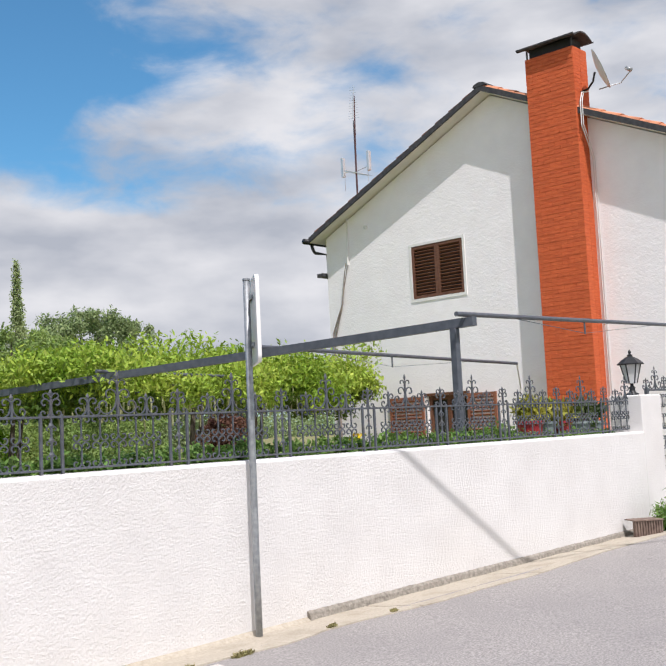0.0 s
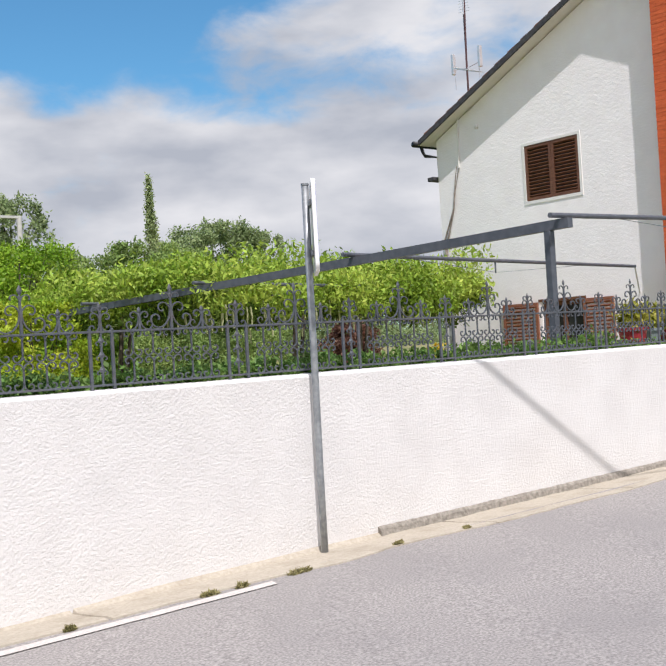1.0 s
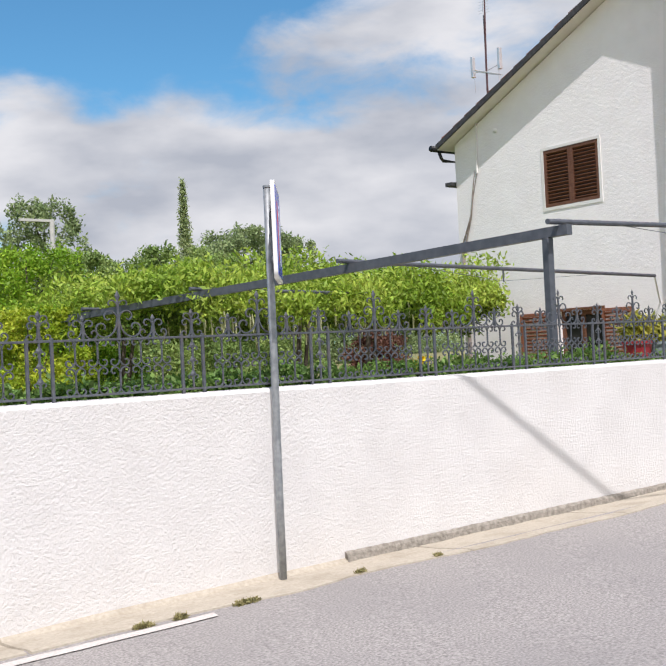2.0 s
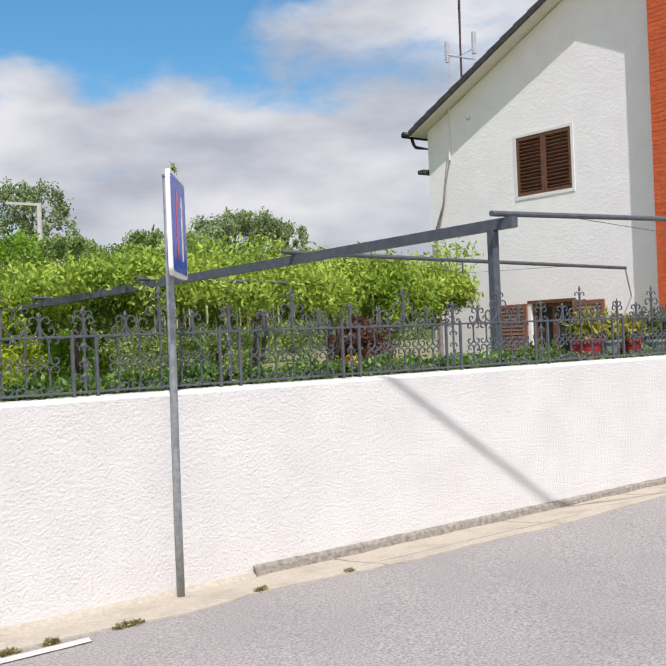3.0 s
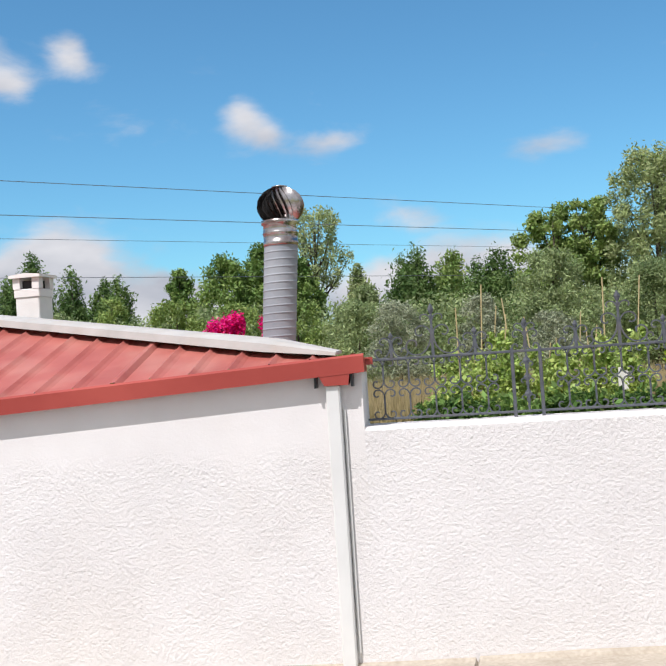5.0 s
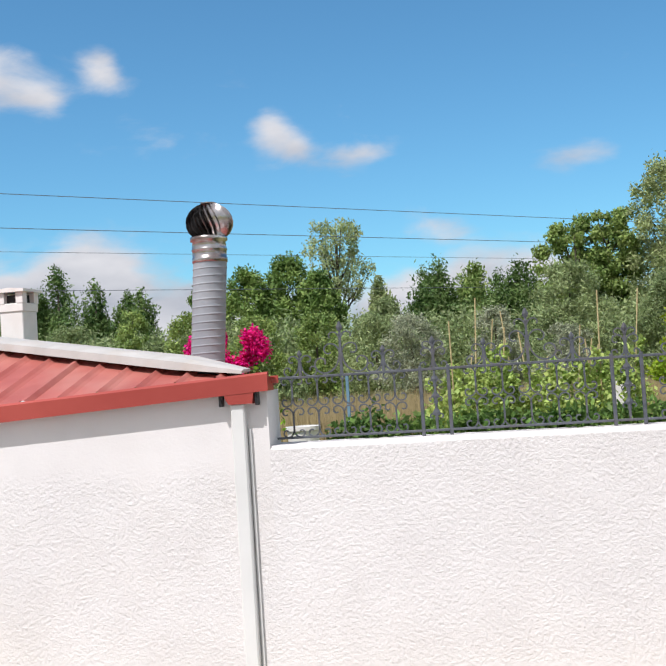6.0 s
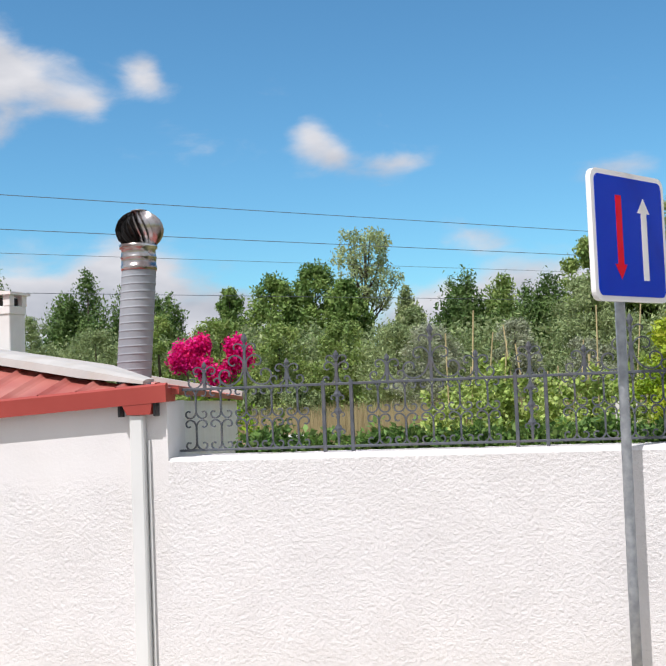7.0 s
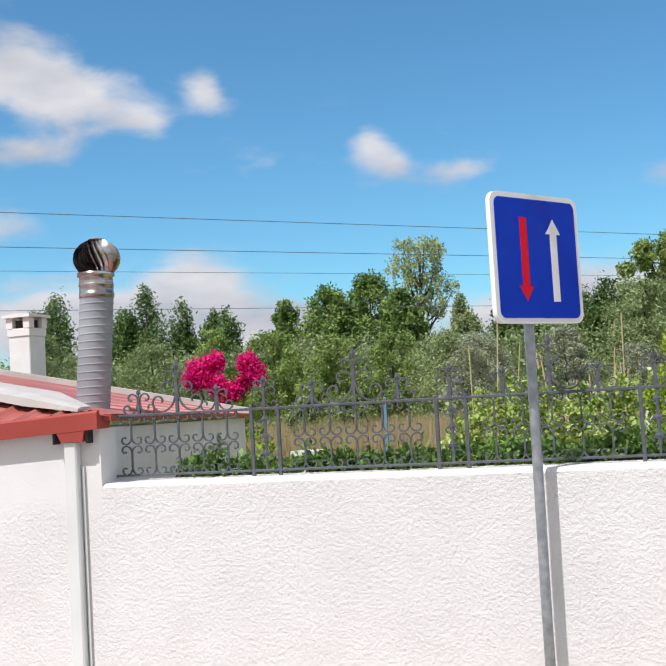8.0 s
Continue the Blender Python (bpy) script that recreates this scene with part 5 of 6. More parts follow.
# row beyond the field, from the shed side to the pergola side
tree("conifer_tree", -40.6, 84, 13.0, 4.6, 7690, 0.32, M_LEAF_CONIFER, 200, "dense dark green conifer beyond the field", 0.04, "cone", 0.38, 34, 0.0)
tree("conifer_tree", -37.8, 86, 11.8, 3.6, 5037, 0.32, M_LEAF_CONIFER, 201, "dense dark green conifer beyond the field", 0.04, "cone", 0.38, 34, 0.0)
tree("conifer_tree", -34.6, 86, 10.6, 3.2, 4550, 0.32, M_LEAF_CONIFER, 202, "smaller dark green conifer beyond the field", 0.04, "cone", 0.38, 34, 0.0)
tree("conifer_tree", -32.7, 84, 10.5, 3.4, 4550, 0.32, M_LEAF_CONIFER, 203, "smaller dark green conifer beyond the field", 0.04, "cone", 0.38, 34, 0.0)
tree("conifer_tree", -53.7, 90, 14.0, 4.8, 5712, 0.34, M_LEAF_CONIFER, 204, "dense dark green conifer beyond the field", 0.04, "cone", 0.38, 34, 0.0)
tree("broadleaf_tree", -26.2, 82, 10.7, 2.9, 9059, 0.37, M_LEAF_DENSE, 205, "leafy green broadleaf tree beyond the field", 0.03, "dense", 0.45, 46, 0.0)
tree("broadleaf_tree", -21.6, 80, 11.3, 4.0, 12744, 0.36, M_LEAF_DENSE, 206, "dark leafy broadleaf tree beyond the field", 0.03, "dense", 0.45, 46, 0.0)
tree("broadleaf_tree", -18.4, 82, 12.3, 4.2, 12209, 0.37, M_LEAF_DENSE, 207, "leafy green broadleaf tree beyond the field", 0.03, "dense", 0.45, 46, 0.0)
tree("broadleaf_tree", -15.3, 80, 10.6, 3.4, 12015, 0.36, M_LEAF_DENSE, 208, "leafy green broadleaf tree beyond the field", 0.03, "dense", 0.45, 46, 0.0)
tree("willow_tree", -15.4, 88, 15.9, 3.4, 2600, 0.36, M_LEAF_WILLOW, 209, "tall airy pale tree rising behind others beyond the field", 0.55, "open", 0.38, 44, 0.04)
tree("cypress_tree", -9.8, 78, 9.4, 2.9, 4602, 0.35, M_LEAF_WILLOW, 210, "pale green feathery young tree beyond the field", 0.04, "cone", 0.38, 34, 0.0)
bush("shrub", -9.0, 76, 7.8, 2.4, 4568, 0.31, M_LEAF_GREY, 211, "pale grey-green rounded shrub at the field edge", 0.32, 22)
tree("conifer_tree", -5.4, 84, 10.9, 4.5, 7536, 0.32, M_LEAF_CONIFER, 212, "dark green conifer beyond the field", 0.04, "cone", 0.38, 34, 0.0)
tree("conifer_tree", -2.4, 86, 10.7, 4.5, 7389, 0.38, M_LEAF_MID, 213, "light green conifer beyond the field", 0.04, "cone", 0.38, 34, 0.0)
tree("conifer_tree", 1.3, 84, 10.3, 4.7, 8167, 0.32, M_LEAF_CONIFER, 214, "dark green conifer beyond the field", 0.04, "cone", 0.38, 34, 0.0)
tree("broadleaf_tree", 5.5, 72, 12.0, 3.1, 10353, 0.32, M_LEAF_MID, 215, "tall leafy dark green broadleaf tree beyond the field", 0.1, "broad", 0.5, 34, 0.0)
tree("broadleaf_tree", 8.1, 74, 12.9, 3.2, 9822, 0.33, M_LEAF_MID, 216, "tall leafy green broadleaf tree beyond the field", 0.1, "broad", 0.5, 34, 0.0)
tree("willow_tree", 12.3, 70, 15.4, 3.9, 13000, 0.32, M_LEAF_WILLOW, 217, "tall airy willow-like tree stirred by wind beyond the field", 0.15, "open", 0.38, 44, 0.04)
tree("willow_tree", 16.7, 72, 15.4, 4.4, 13000, 0.32, M_LEAF_WILLOW, 218, "tall airy willow-like tree stirred by wind beyond the field", 0.15, "open", 0.38, 44, 0.04)
bush("shrub", 3.3, 44, 6.5, 2.6, 11551, 0.19, M_LEAF_GREY, 219, "broad rounded pale green shrub at the field edge", 0.32, 22)
bush("shrub", 8.2, 46, 5.9, 3.0, 11424, 0.19, M_LEAF_GREY, 220, "broad grey-green shrub at the field edge", 0.32, 22)
bush("shrub", -33.7, 60, 7.4, 2.4, 4085, 0.24, M_LEAF_GREY, 221, "broad olive-green shrub at the field edge", 0.32, 22)
bush("shrub", -39.0, 62, 8.1, 2.9, 4717, 0.25, M_LEAF_GREY, 222, "broad olive-green shrub at the field edge", 0.32, 22)
bush("shrub", -28.0, 58, 6.2, 3.2, 5006, 0.23, M_LEAF_GREY, 223, "broad olive-green shrub at the field edge", 0.32, 22)
bush("shrub", -24.4, 60, 7.0, 2.1, 3774, 0.24, M_LEAF_MID, 224, "mid-green shrub at the field edge", 0.45, 22)
bush("shrub", -19.4, 58, 6.4, 2.9, 5508, 0.23, M_LEAF_MID, 225, "mid-green shrub at the field edge", 0.45, 22)
bush("shrub", -15.0, 56, 5.8, 2.5, 4760, 0.23, M_LEAF_MID, 226, "dark green shrub at the field edge", 0.45, 22)
bush("shrub", -11.6, 58, 5.8, 2.6, 5202, 0.23, M_LEAF_MID, 227, "dark green shrub at the field edge", 0.45, 22)
bush("shrub", -7.1, 52, 5.2, 2.9, 6426, 0.22, M_LEAF_GREY, 228, "pale grey-green feathery shrub at the field edge", 0.32, 22)
bush("olive_bush", -3.9, 40, 4.4, 2.0, 5749, 0.17, M_LEAF_SILVER, 229, "silvery olive bush at the field edge", 0.32, 22)
bush("olive_bush", -0.2, 40, 4.4, 1.6, 4896, 0.17, M_LEAF_SILVER, 230, "silvery olive bush at the field edge", 0.32, 22)
bush("olive_bush", 2.7, 38, 3.4, 1.7, 4743, 0.16, M_LEAF_SILVER, 231, "silvery olive bush at the field edge", 0.32, 22)
bush("shrub", -8.9, 30, 2.0, 0.9, 3500, 0.14, M_LEAF_GREY, 232, "low pale grass-like shrub at the field edge", 0.32, 22)
bush("shrub", -7.9, 32, 1.9, 1.1, 3500, 0.14, M_LEAF_GREY, 233, "low pale grass-like shrub at the field edge", 0.32, 22)
tree("broadleaf_tree", 20.4, 61.9, 11.4, 2.6, 2600, 0.28, M_LEAF_GREY, 29, "thin-crowned grey-green tree beyond the garden", 0.35, "open", 0.5, 30)
tree("broadleaf_tree", 25.2, 63.0, 13.2, 3.1, 4200, 0.28, M_LEAF_GREY, 30, "thin-crowned grey-green tree beyond the garden", 0.35, "open", 0.5, 30)
tree("broadleaf_tree", 17.5, 40, 7.0, 2.2, 8000, 0.18, M_LEAF_MID, 31, "leafy green tree beyond the garden", 0.2)
tree("broadleaf_tree", 22.0, 46, 7.4, 2.4, 7000, 0.2, M_LEAF_MID, 33, "leafy green tree beyond the garden", 0.2)
tree("broadleaf_tree", 28.2, 50, 8.6, 3.2, 12000, 0.22, M_LEAF_MID, 34, "leafy green broadleaf tree beyond the garden", 0.12)
tree("poplar_tree", 40.1, 70, 16.6, 2.5, 11000, 0.24, M_LEAF_WILLOW, 35, "tall slender poplar standing above other trees", 0.08, "column", 0.4, 70)
tree("broadleaf_tree", 39.6, 60, 11.4, 4.4, 16000, 0.26, M_LEAF_GREY, 36, "large rounded grey-green tree beyond the pergola", 0.12)
tree("broadleaf_tree", 44.4, 60, 10.6, 2.2, 6000, 0.26, M_LEAF_GREY, 37, "grey-green tree with a thin crown", 0.15, "open")
tree("broadleaf_tree", 34.0, 56, 8.8, 3.0, 9000, 0.24, M_LEAF_MID, 38, "leafy green tree beyond the pergola", 0.1)
tree("broadleaf_tree", 55.4, 62, 8.6, 2.6, 5000, 0.26, M_LEAF_GREY, 39, "distant grey-green tree beside the house", 0.15)
bush("shrub", 9.8, 25, 3.6, 1.8, 6000, 0.14, M_LEAF_MID, 43, "green shrub behind the garden", 0.4)
bush("shrub", 16.0, 28, 3.8, 2.4, 7000, 0.15, M_LEAF_MID, 45, "green shrub behind the pergola", 0.4)
bush("shrub", 21.0, 32, 4.2, 2.6, 7000, 0.16, M_LEAF_MID, 46, "green shrub behind the pergola", 0.4)
bush("shrub", 27.0, 38, 4.6, 3.0, 7000, 0.18, M_LEAF_MID, 47, "green shrub behind the pergola", 0.4)

def build_far_woods():
    rng = np.random.default_rng(55)
    cs, rs = [], []
    for k in range(600):
        x = -110 + 320 * rng.random()
        y = 100 + 22 * rng.random() + 0.15 * abs(x)
        r = 1.6 + 1.4 * rng.random()
        top = 3.6 + 2.2 * rng.random() + 0.02 * (y - 58)
        cs += [(x, y, top - r), (x + 0.6, y, max(1.0, top - 2.2 * r))]
        rs += [(r * 1.2, r, r), (r * 1.4, r, r)]
    me = leaves("far_woods", cs, rs, 110000, 0.5, M_LEAF_GREY, 56, 0.6, 0.35)
    tagged(new("far_woods", me), "distant belt of grey-green woodland on the horizon", "woodland", kind="stuff")


build_far_woods()


def build_thicket():
    """Continuous low thicket that closes the view between the trees."""
    rng = np.random.default_rng(57)
    cs, rs = [], []
    for k in range(520):
        x = -52 + 110 * rng.random()
        y = 62.0 + 8 * rng.random()
        r = 0.9 + 0.9 * rng.random()
        top = 5.5 + 1.5 * noise.noise(Vector((x * 0.22, 4.0, 0))) + 0.9 * rng.random() + 0.02 * max(0.0, x)
        cs += [(x, y, top - r), (x, y - 0.4, (top - r) * 0.62), (x, y - 0.6, (top - r) * 0.25)]
        rs += [(r * 1.3, r, r), (r * 1.6, r, r * 1.1), (r * 1.6, r, r)]
    me = leaves("thicket", cs, rs, 120000, 0.33, M_LEAF_GREY, 58, 0.45, 0.2)
    tagged(new("thicket", me), "continuous thicket of olive-green scrub behind the field", "thicket", kind="stuff")


build_thicket()

# garden
tree("citrus_tree", 4.55, 12, 3.85, 1.25, 13000, 0.085, M_LEAF_CITRUS, 60, "round bright green citrus tree in the garden", 0.2, "broad", 0.45, 34)
tree("lemon_tree", 3.1, 8.2, 2.55, 0.85, 8000, 0.075, M_LEAF_YELLOW, 61, "yellowing lemon tree in the garden", 0.12, "broad", 0.45, 30)
tree("citrus_tree", 4.2, 10.0, 2.7, 1.0, 6000, 0.085, M_LEAF_CITRUS, 62, "small dark-stemmed citrus tree below the pergola", 0.1, "broad", 0.45, 26)
bush("shrub", 6.6, 13.5, 2.1, 1.3, 5000, 0.09, M_LEAF_CITRUS, 63, "bright green shrub in the garden")


def build_field():
    tagged(sheet("field", [-40, -20, -8, 0, 8, 16], [21, 30, 45, 70, 130], lambda x, y: 0.216 + slope(x), M_FIELD), "dry tan grass field", "field", kind="structure")
    rng = np.random.default_rng(3)
    n = 26000
    p = np.stack([rng.uniform(-14, 6, n), 20 + 16 * rng.random(n) ** 1.3, np.full(n, 0.2)], 1)
    h = 0.35 + 0.75 * rng.random(n)
    d = rng.normal(size=(n, 3)) * np.array([0.12, 0.12, 0])
    s = rng.normal(size=(n, 3)) * np.array([1, 0.3, 0])
    s /= np.linalg.norm(s, axis=1)[:, None]
    w = 0.012
    v = np.stack([p - s * w, p + s * w, p + d + np.array([0, 0, 1]) * h[:, None]], 1).reshape(-1, 3)
    me = bpy.data.meshes.new("field_grass")
    me.vertices.add(n * 3)
    me.vertices.foreach_set("co", v.ravel())
    me.loops.add(n * 3)
    me.loops.foreach_set("vertex_index", np.arange(n * 3))
    me.polygons.add(n)
    me.polygons.foreach_set("loop_start", np.arange(n) * 3)
    me.polygons.foreach_set("loop_total", np.full(n, 3))
    me.materials.append(M_FIELD)
    me.update(calc_edges=True)
    tagged(new("field_grass", me), "tall dry tan grass in the field", "grass", kind="stuff")


build_field()


def build_hedge():
    rng = np.random.default_rng(12)
    cs, rs = [], []
    x = -0.48
    while x < 7.6:
        z = 1.505 + 0.03 * rng.normal() if x < 5.6 else 1.44
        cs.append((x, 0.24 + 0.05 * rng.normal(), z))
        rs.append((0.12, 0.14, 0.12))
        cs.append((x, 0.34, 1.25))
        rs.append((0.14, 0.16, 0.2))
        x += 0.09
    h = thing("hedge", (3.5, 0.33, YARD - 0.12), "low clipped green hedge growing behind the iron fence", "hedge")
    me = leaves("foliage", np.array(cs) - np.array(h.location), rs, 56000, 0.048, M_HEDGE, 13, 0.5, 0.35)
    part("foliage", me, M_HEDGE, h)
    bm = bmesh.new()
    for k in range(34):
        a = Vector((-3.9 + 0.24 * k, 0.0, 0.0))
        tube(bm, [a, a + Vector((0.03, 0.02, 0.6)), a + Vector((0.0, 0.0, 1.15))], [0.014, 0.011, 0.006], 5)
    part("stem_row", bm, M_TRUNK, h)["kind"] = "stuff"


build_hedge()


def build_beans():
    rng = random.Random(21)
    for row, (x0, x1, y) in enumerate(((-1.0, 2.6, 13.3), (-0.9, 3.0, 14.8), (-0.7, 3.2, 16.2))):
        x = x0
        while x < x1:
            tall = rng.uniform(1.6, 2.4) if not (row == 2 and abs(x - 0.5) < 0.28) else 2.5
            t = thing("bean_plant", (x, y + rng.uniform(-0.2, 0.2), 0.2), "climbing bean plant with pale green leaves on a cane", "bean plant", "bean rows")
            bm = bmesh.new()
            lx, ly = rng.uniform(-0.3, 0.3), rng.uniform(-0.15, 0.15)
            tube(bm, [(0, 0, 0), (lx, ly, min(2.95, tall + rng.uniform(0.0, 0.9)))], 0.014, 5)
            if rng.random() < 0.45 or tall > 2.3:
                part("cane", bm, M_CANE, t)
            else:
                bm.free()
            cs = [(lx * u * tall / 2.2 + rng.uniform(-0.15, 0.15), ly * u + rng.uniform(-0.1, 0.1), tall * u * 0.92) for u in (0.12, 0.28, 0.42, 0.56, 0.7, 0.85)]
            rs = [(0.27, 0.24, 0.25), (0.27, 0.24, 0.25), (0.24, 0.22, 0.24), (0.21, 0.2, 0.22), (0.17, 0.16, 0.2), (0.12, 0.12, 0.18)]
            me = leaves("foliage", cs, rs, 900, 0.09, M_LEAF_BEAN, rng.randint(0, 9999), 0.75, 0.2)
            part("foliage", me, M_LEAF_BEAN, t)
            x += rng.uniform(0.30, 0.45)


build_beans()


def build_wisteria():
    rng = np.random.default_rng(31)
    w = thing("wisteria", (7.8, 8.6, YARD), "lush yellow-green wisteria spread over the pergola with hanging pods", "wisteria")
    o = np.array(w.location)
    cs, rs = [], []
    for k in range(330):
        u, v = rng.random(), rng.random()
        x = 4.5 + 6.5 * u - 0.2 * v
        y = 5.95 + 1.0 * u + 7.2 * v
        z = 2.60 - 0.02 * v + 0.12 * rng.normal() + (0.22 if v < 0.5 else 0.3) * rng.random()
        cs.append((x, y, z))
        r = 0.26 + 0.16 * rng.random()
        rs.append((r * 1.3, r * 1.3, r * 0.8))
    for k in range(60):
        u = rng.random()
        cs.append((4.5 + 6.6 * u, 5.85 + 1.05 * u + 0.1 * rng.normal(), 2.42 + 0.12 * rng.normal()))
        rs.append((0.3, 0.22, 0.24))
    for k in range(26):
        v = rng.random()
        cs.append((4.75 - 0.1 * v * 7, 5.9 + 6 * v, 2.55 + 0.1 * rng.normal()))
        rs.append((0.25, 0.3, 0.25))
    for k in range(44):
        cs.append((9.6 + 1.5 * rng.random(), 6.75 + 2.2 * rng.random(), 2.45 + 0.30 * rng.random()))
        rs.append((0.3, 0.3, 0.24))
    for k in range(18):
        cs.append((10.8 + 0.55 * rng.random(), 6.95 + 0.7 * rng.random(), 2.35 + 0.35 * rng.random()))
        rs.append((0.28, 0.28, 0.22))
    for x, y, z in ((6.4, 7.4, 3.1), (7.1, 7.2, 3.15), (5.9, 8.8, 3.0), (8.3, 8.0, 3.05), (8.6, 7.8, 2.95)):
        cs.append((x, y, z))
        rs.append((0.5, 0.4, 0.28))
    me = leaves("canopy", np.array(cs) - o, rs, 100000, 0.095, M_LEAF_WIST, 32, 0.38, 0.3, droop=0.5)
    part("canopy", me, M_LEAF_WIST, w, "yellow-green feathery canopy")
    # lower leaves: the shade beneath the canopy is put into their darker green
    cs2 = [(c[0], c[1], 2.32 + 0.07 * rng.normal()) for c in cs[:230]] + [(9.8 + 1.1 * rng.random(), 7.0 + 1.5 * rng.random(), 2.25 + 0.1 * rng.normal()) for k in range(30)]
    me = leaves("underside", np.array(cs2) - o, [(0.35, 0.35, 0.13)] * len(cs2), 26000, 0.10, M_WIST_SHADE, 33, 0.36, 0.25, droop=0.8)
    part("underside", me, M_WIST_SHADE, w, "drooping under-leaves with canopy shade put into their colour")
    bm = bmesh.new()
    for k in range(110):
        u, v = rng.random(), rng.random() ** 2
        a = Vector((4.7 + 6.1 * u, 5.9 + 1.0 * u + 2.5 * v, 2.30 + 0.1 * rng.normal())) - Vector(w.location)
        tube(bm, [a, a + Vector((0.01, 0, -0.12)), a + Vector((0.015, 0.01, -0.26))], [0.008, 0.016, 0.010], 4)
    part("pod", bm, M_POD, w, "pale hanging seed pods")["kind"] = "stuff"
    for x, y in ((6.55, 6.6), (8.1, 6.9), (4.9, 9.0)):
        bm = bmesh.new()
        a = Vector((x, y, YARD - 0.2)) - Vector(w.location)
        tube(bm, [a, a + Vector((0.05, 0.02, 0.7)), a + Vector((-0.03, 0, 1.3)), a + Vector((0.08, 0.05, 2.2))], [0.06, 0.05, 0.045, 0.03], 7)
        tube(bm, [a + Vector((0.09, 0.03, 0.0)), a + Vector((-0.02, -0.02, 0.8)), a + Vector((0.12, 0, 1.5)), a + Vector((0.25, 0.05, 2.2))], [0.04, 0.035, 0.03, 0.02], 6)
        part("stem", bm, M_TRUNK, w, "dark twisted stem")


build_wisteria()


def build_bougainvillea():
    b = thing("bougainvillea", (-3.45, 8.3, 0.2), "bougainvillea bush in full magenta bloom", "bougainvillea")
    cs = [(-0.32, 0, 2.15), (-0.12, 0.1, 2.28), (-0.42, 0.05, 2.05), (-0.05, 0, 1.95), (0.42, 0, 2.22), (0.5, 0.05, 2.08), (0.2, 0, 1.85), (0.0, 0, 1.72), (0.3, 0.1, 1.95), (-0.15, 0, 2.02)]
    rs = [0.21, 0.17, 0.17, 0.16, 0.18, 0.17, 0.15, 0.13, 0.13, 0.16]
    part("bloom", leaves("bloom", cs, rs, 7000, 0.045, M_BLOOM, 71, 0.8, 0.3), M_BLOOM, b, "magenta bracts")
    part("foliage", leaves("foliage", [(0, 0.2, 1.4), (-0.2, 0.2, 0.9), (0.25, 0.2, 1.0), (0.1, 0.2, 1.75)], [0.4, 0.5, 0.5, 0.3], 1800, 0.08, M_LEAF_CITRUS, 72), M_LEAF_CITRUS, b)
    for dx in (-0.3, 0.0, 0.35):
        bm = bmesh.new()
        tube(bm, [(0, 0, 0), (dx * 0.6, 0.05, 1.0), (dx, 0, 1.9)], [0.04, 0.025, 0.012], 6)
        part("stem", bm, M_TRUNK, b)


build_bougainvillea()


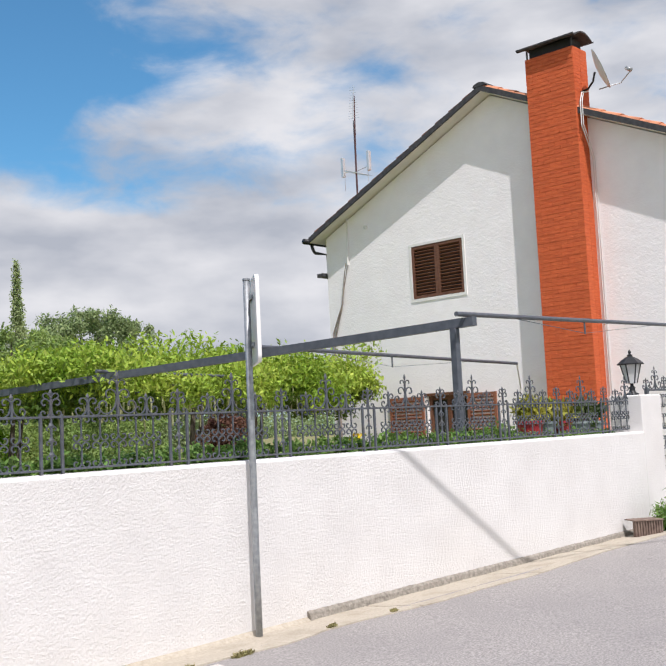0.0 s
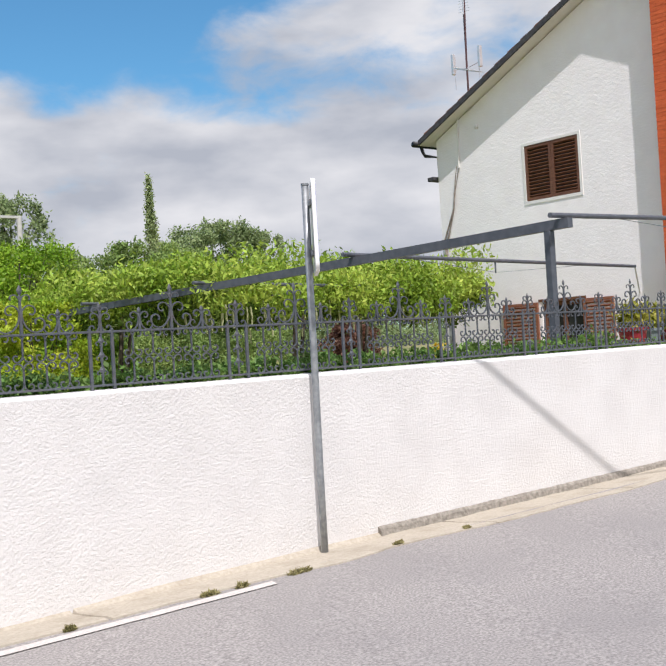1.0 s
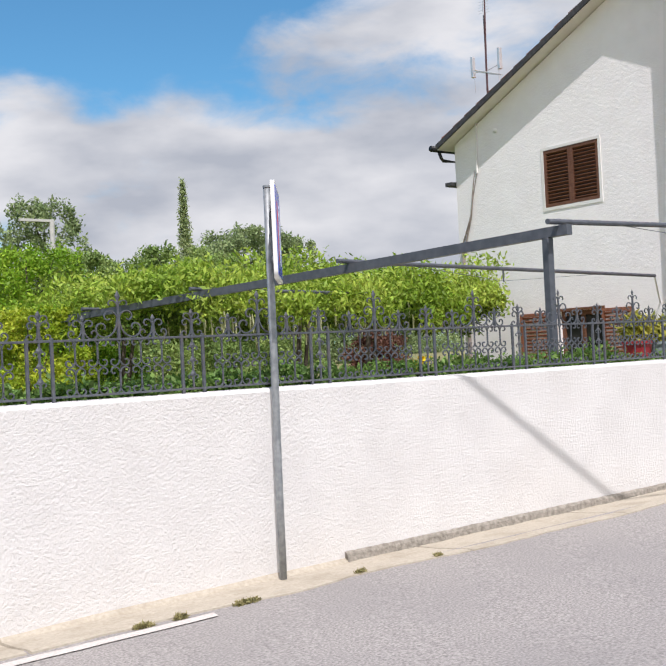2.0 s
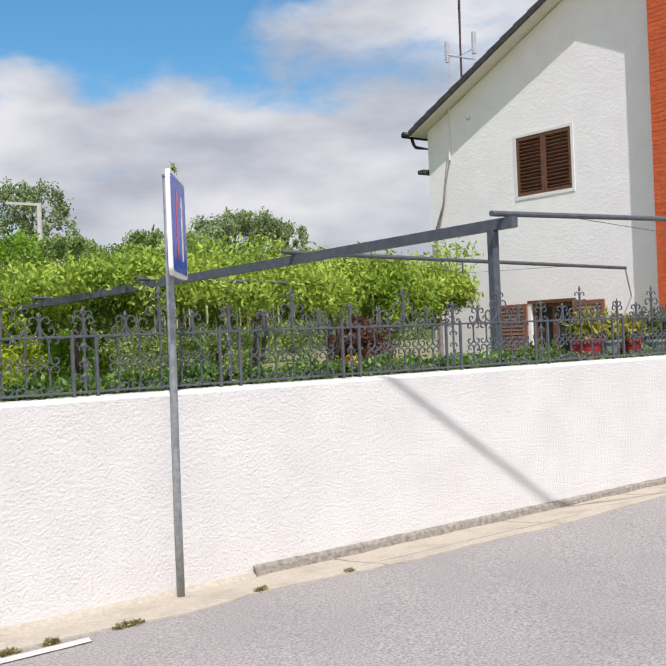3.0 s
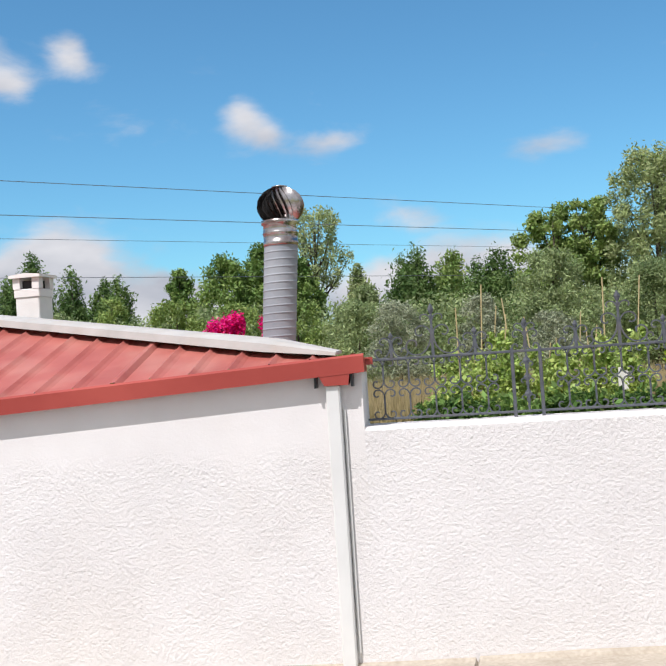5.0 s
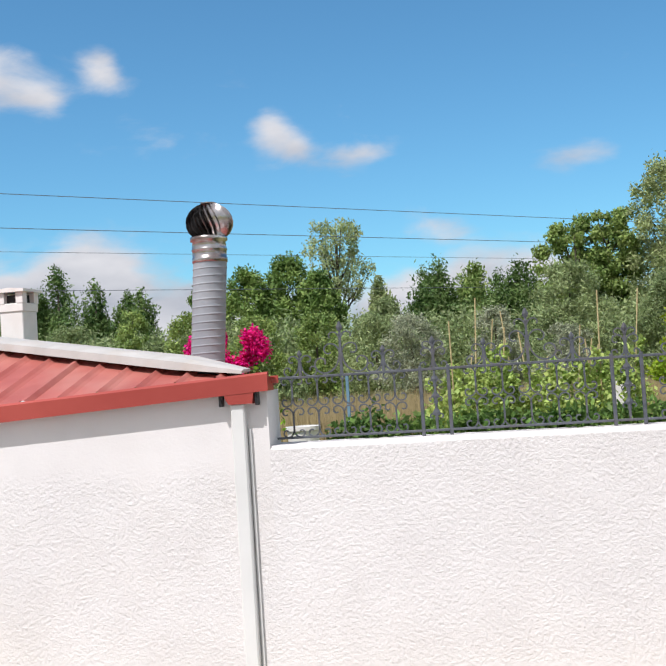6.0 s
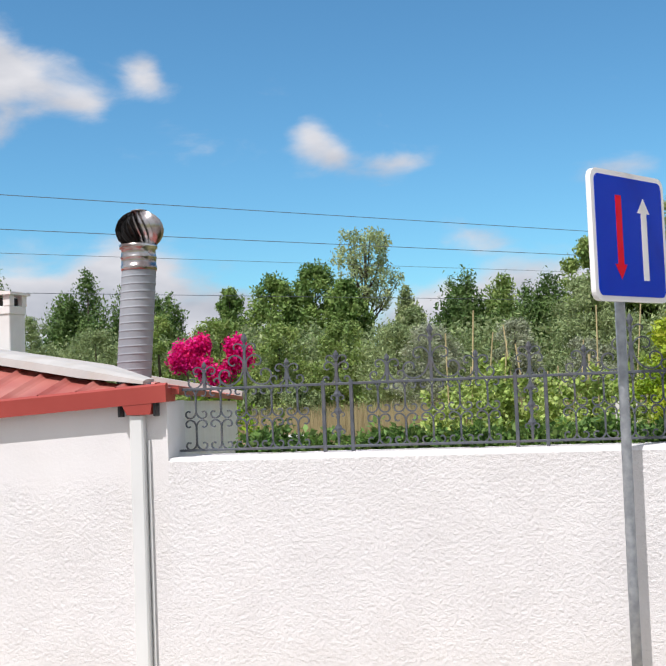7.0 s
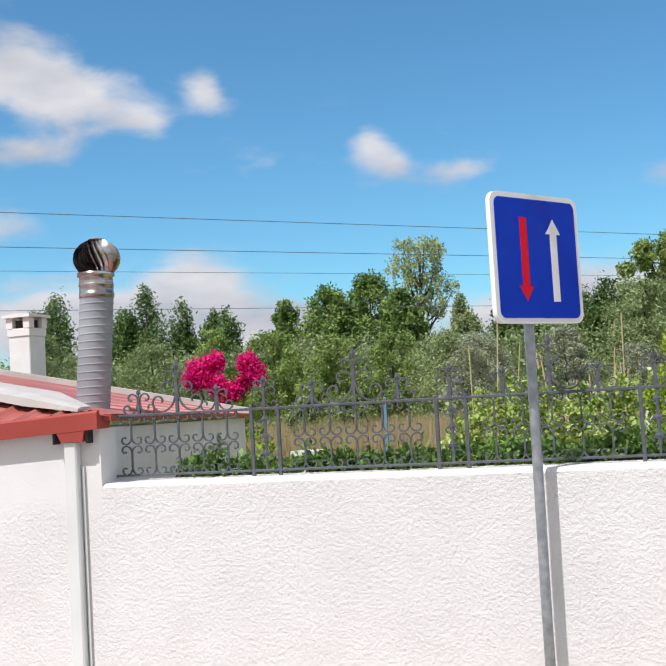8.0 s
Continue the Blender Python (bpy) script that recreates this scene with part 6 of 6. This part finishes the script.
def build_small():
    # white board among the beans
    b = thing("white_board", (2.55, 14.55, 0.2), "small weathered white board on a stake among the plants", "board")
    part("stake", bmbox((-0.02, 0.012, 0.0), (0.02, 0.05, 1.1)), M_PLANK, b)
    bm = bmesh.new()
    prism(bm, [(-0.2, 0.68), (0.17, 0.66), (0.2, 0.98), (0.17, 1.18), (-0.19, 1.2), (-0.21, 0.95)], "y", -0.012, 0.012)
    part("board", bm, M_SMOOTH, b)
    # blue stake in the field
    s = thing("blue_stake", (-3.4, 18.5, 0.2), "slim faded blue metal stake in the field", "stake")
    part("stake", bmbox((-0.035, -0.035, -0.1), (0.035, 0.035, 1.62), 0.004), M_BLUE, s)
    c = thing("garden_tub", (-2.75, 10.0, 0.18), "pale blue-white plastic tub standing in the garden", "tub")
    bm = bmesh.new()
    lathe(bm, [(0.20, 0.0), (0.25, 0.85), (0.275, 0.86), (0.275, 0.92), (0.24, 0.92), (0.22, 0.80)], 20)
    part("bowl", bm, M_PVC, c, smooth=False)
    c = thing("clay_tub", (-3.55, 10.0, 0.18), "pinkish clay tub standing in the garden", "tub")
    bm = bmesh.new()
    lathe(bm, [(0.15, 0.0), (0.20, 0.74), (0.225, 0.75), (0.225, 0.82), (0.19, 0.82), (0.17, 0.74)], 20)
    part("bowl", bm, M_TUB, c, smooth=False)
    y = thing("flower_clump", (3.39, 0.45, YARD - 0.1), "clump of small yellow flowers behind the hedge", "flowers")
    part("bloom", leaves("bloom", [(0, 0, 1.28), (0.06, 0.02, 1.36), (-0.07, 0, 1.33)], [0.07, 0.06, 0.06], 160, 0.04, M_YELLOW, 77, 0.8, 0.2), M_YELLOW, y)
    part("foliage", leaves("foliage", [(0, 0, 0.7), (0, 0, 1.1)], [(0.15, 0.12, 0.55), (0.12, 0.1, 0.25)], 500, 0.06, M_HEDGE, 78), M_HEDGE, y)
    # catenary mast and wires, far beyond the trees
    m = thing("line_mast", (23.0, 56.2, 0.2), "pale steel line mast with a horizontal arm", "mast")
    bm = bmesh.new()
    tube(bm, [(0, 0, 0), (0, 0, 10.55)], 0.16, 8)
    part("pole", bm, M_MASTG, m)
    part("arm", bmbox((-2.1, -0.1, 10.45), (0.12, 0.1, 10.61)), M_MASTG, m)
    ends = Vector((-35.25, 50.4, 0.2)), Vector((40.0, 122.4, 0.2))
    for e in ends:
        m = thing("line_mast", e, "grey steel line mast beyond the trees", "mast")
        bm = bmesh.new()
        tube(bm, [(0, 0, 0), (0, 0, 14.9)], 0.17, 8)
        part("pole", bm, M_MASTG, m)
    for z, r in ((14.62, 0.028), (12.43, 0.028), (10.92, 0.018), (8.42, 0.024)):
        a = Vector((ends[0].x, ends[0].y, z))
        b = Vector((ends[1].x, ends[1].y, z))
        w = thing("line_wire", a, "thin dark overhead line wire against the sky", "wire", "overhead line wires")
        bm = bmesh.new()
        tube(bm, [(b - a) * (k / 12) for k in range(13)], r, 4)
        part("strand", bm, M_WIRE, w)
    # tufts in the joint of the apron
    for k, (x, y, r) in enumerate(((0.94, -0.735, 0.055), (0.30, -0.725, 0.035), (0.52, -0.73, 0.025), (1.80, -0.69, 0.025), (2.42, -0.73, 0.02), (-0.55, -0.715, 0.02))):
        t = thing("grass_tuft", (x, y, 0.30 + slope(x)), "small dry green weed tuft at the asphalt edge", "weed", "weed tufts at the road edge")
        me = leaves("foliage", [(0, 0, 0.012), (r * 0.8, 0, 0.01), (-r * 0.8, 0, 0.008)], [(r, r * 0.5, 0.022)] * 3, 420, 0.035, M_TUFT, 80 + k, 0.25, 0.1)
        part("foliage", me, M_TUFT, t)
    t = thing("weed_clump", (7.45, -0.48, 0.39), "tall green weeds growing at the pillar foot", "weed")
    me = leaves("foliage", [(0, 0, 0.08), (0.2, 0, 0.14), (-0.1, 0, 0.18), (0.1, 0, 0.32)], [(0.26, 0.14, 0.12), (0.24, 0.14, 0.18), (0.2, 0.12, 0.18), (0.08, 0.07, 0.25)], 2200, 0.075, M_HEDGE, 90, 0.2, 0.1)
    part("foliage", me, M_HEDGE, t)


M_TUB = mat("pink_clay", (0.50, 0.30, 0.25), (0.60, 0.38, 0.32), 6.0, 0.8)
M_WIRE = mat("weathered_wire", (0.10, 0.12, 0.15), (0.16, 0.18, 0.22), 2.0, 0.6)
M_YELLOW = leaf_mat("yellow_petal", (0.60, 0.42, 0.01), (0.75, 0.58, 0.03), 5.0)
M_BLUE = mat("faded_blue_paint", (0.10, 0.20, 0.30), (0.16, 0.28, 0.38), 6.0, 0.6)
M_MASTG = mat("pale_mast_paint", (0.45, 0.46, 0.45), (0.58, 0.58, 0.56), 2.0, 0.6)
M_TUFT = leaf_mat("weed_leaf", (0.24, 0.22, 0.09), (0.42, 0.38, 0.19), 9.0)
M_TERRA = leaf_mat("plum_leaf", (0.11, 0.055, 0.04), (0.20, 0.10, 0.07), 1.0)
build_small()
bush("plum_shrub", 24.3, 26.3, 2.6, 1.5, 4000, 0.14, M_TERRA, 95, "reddish-brown leaved shrub far under the pergola")
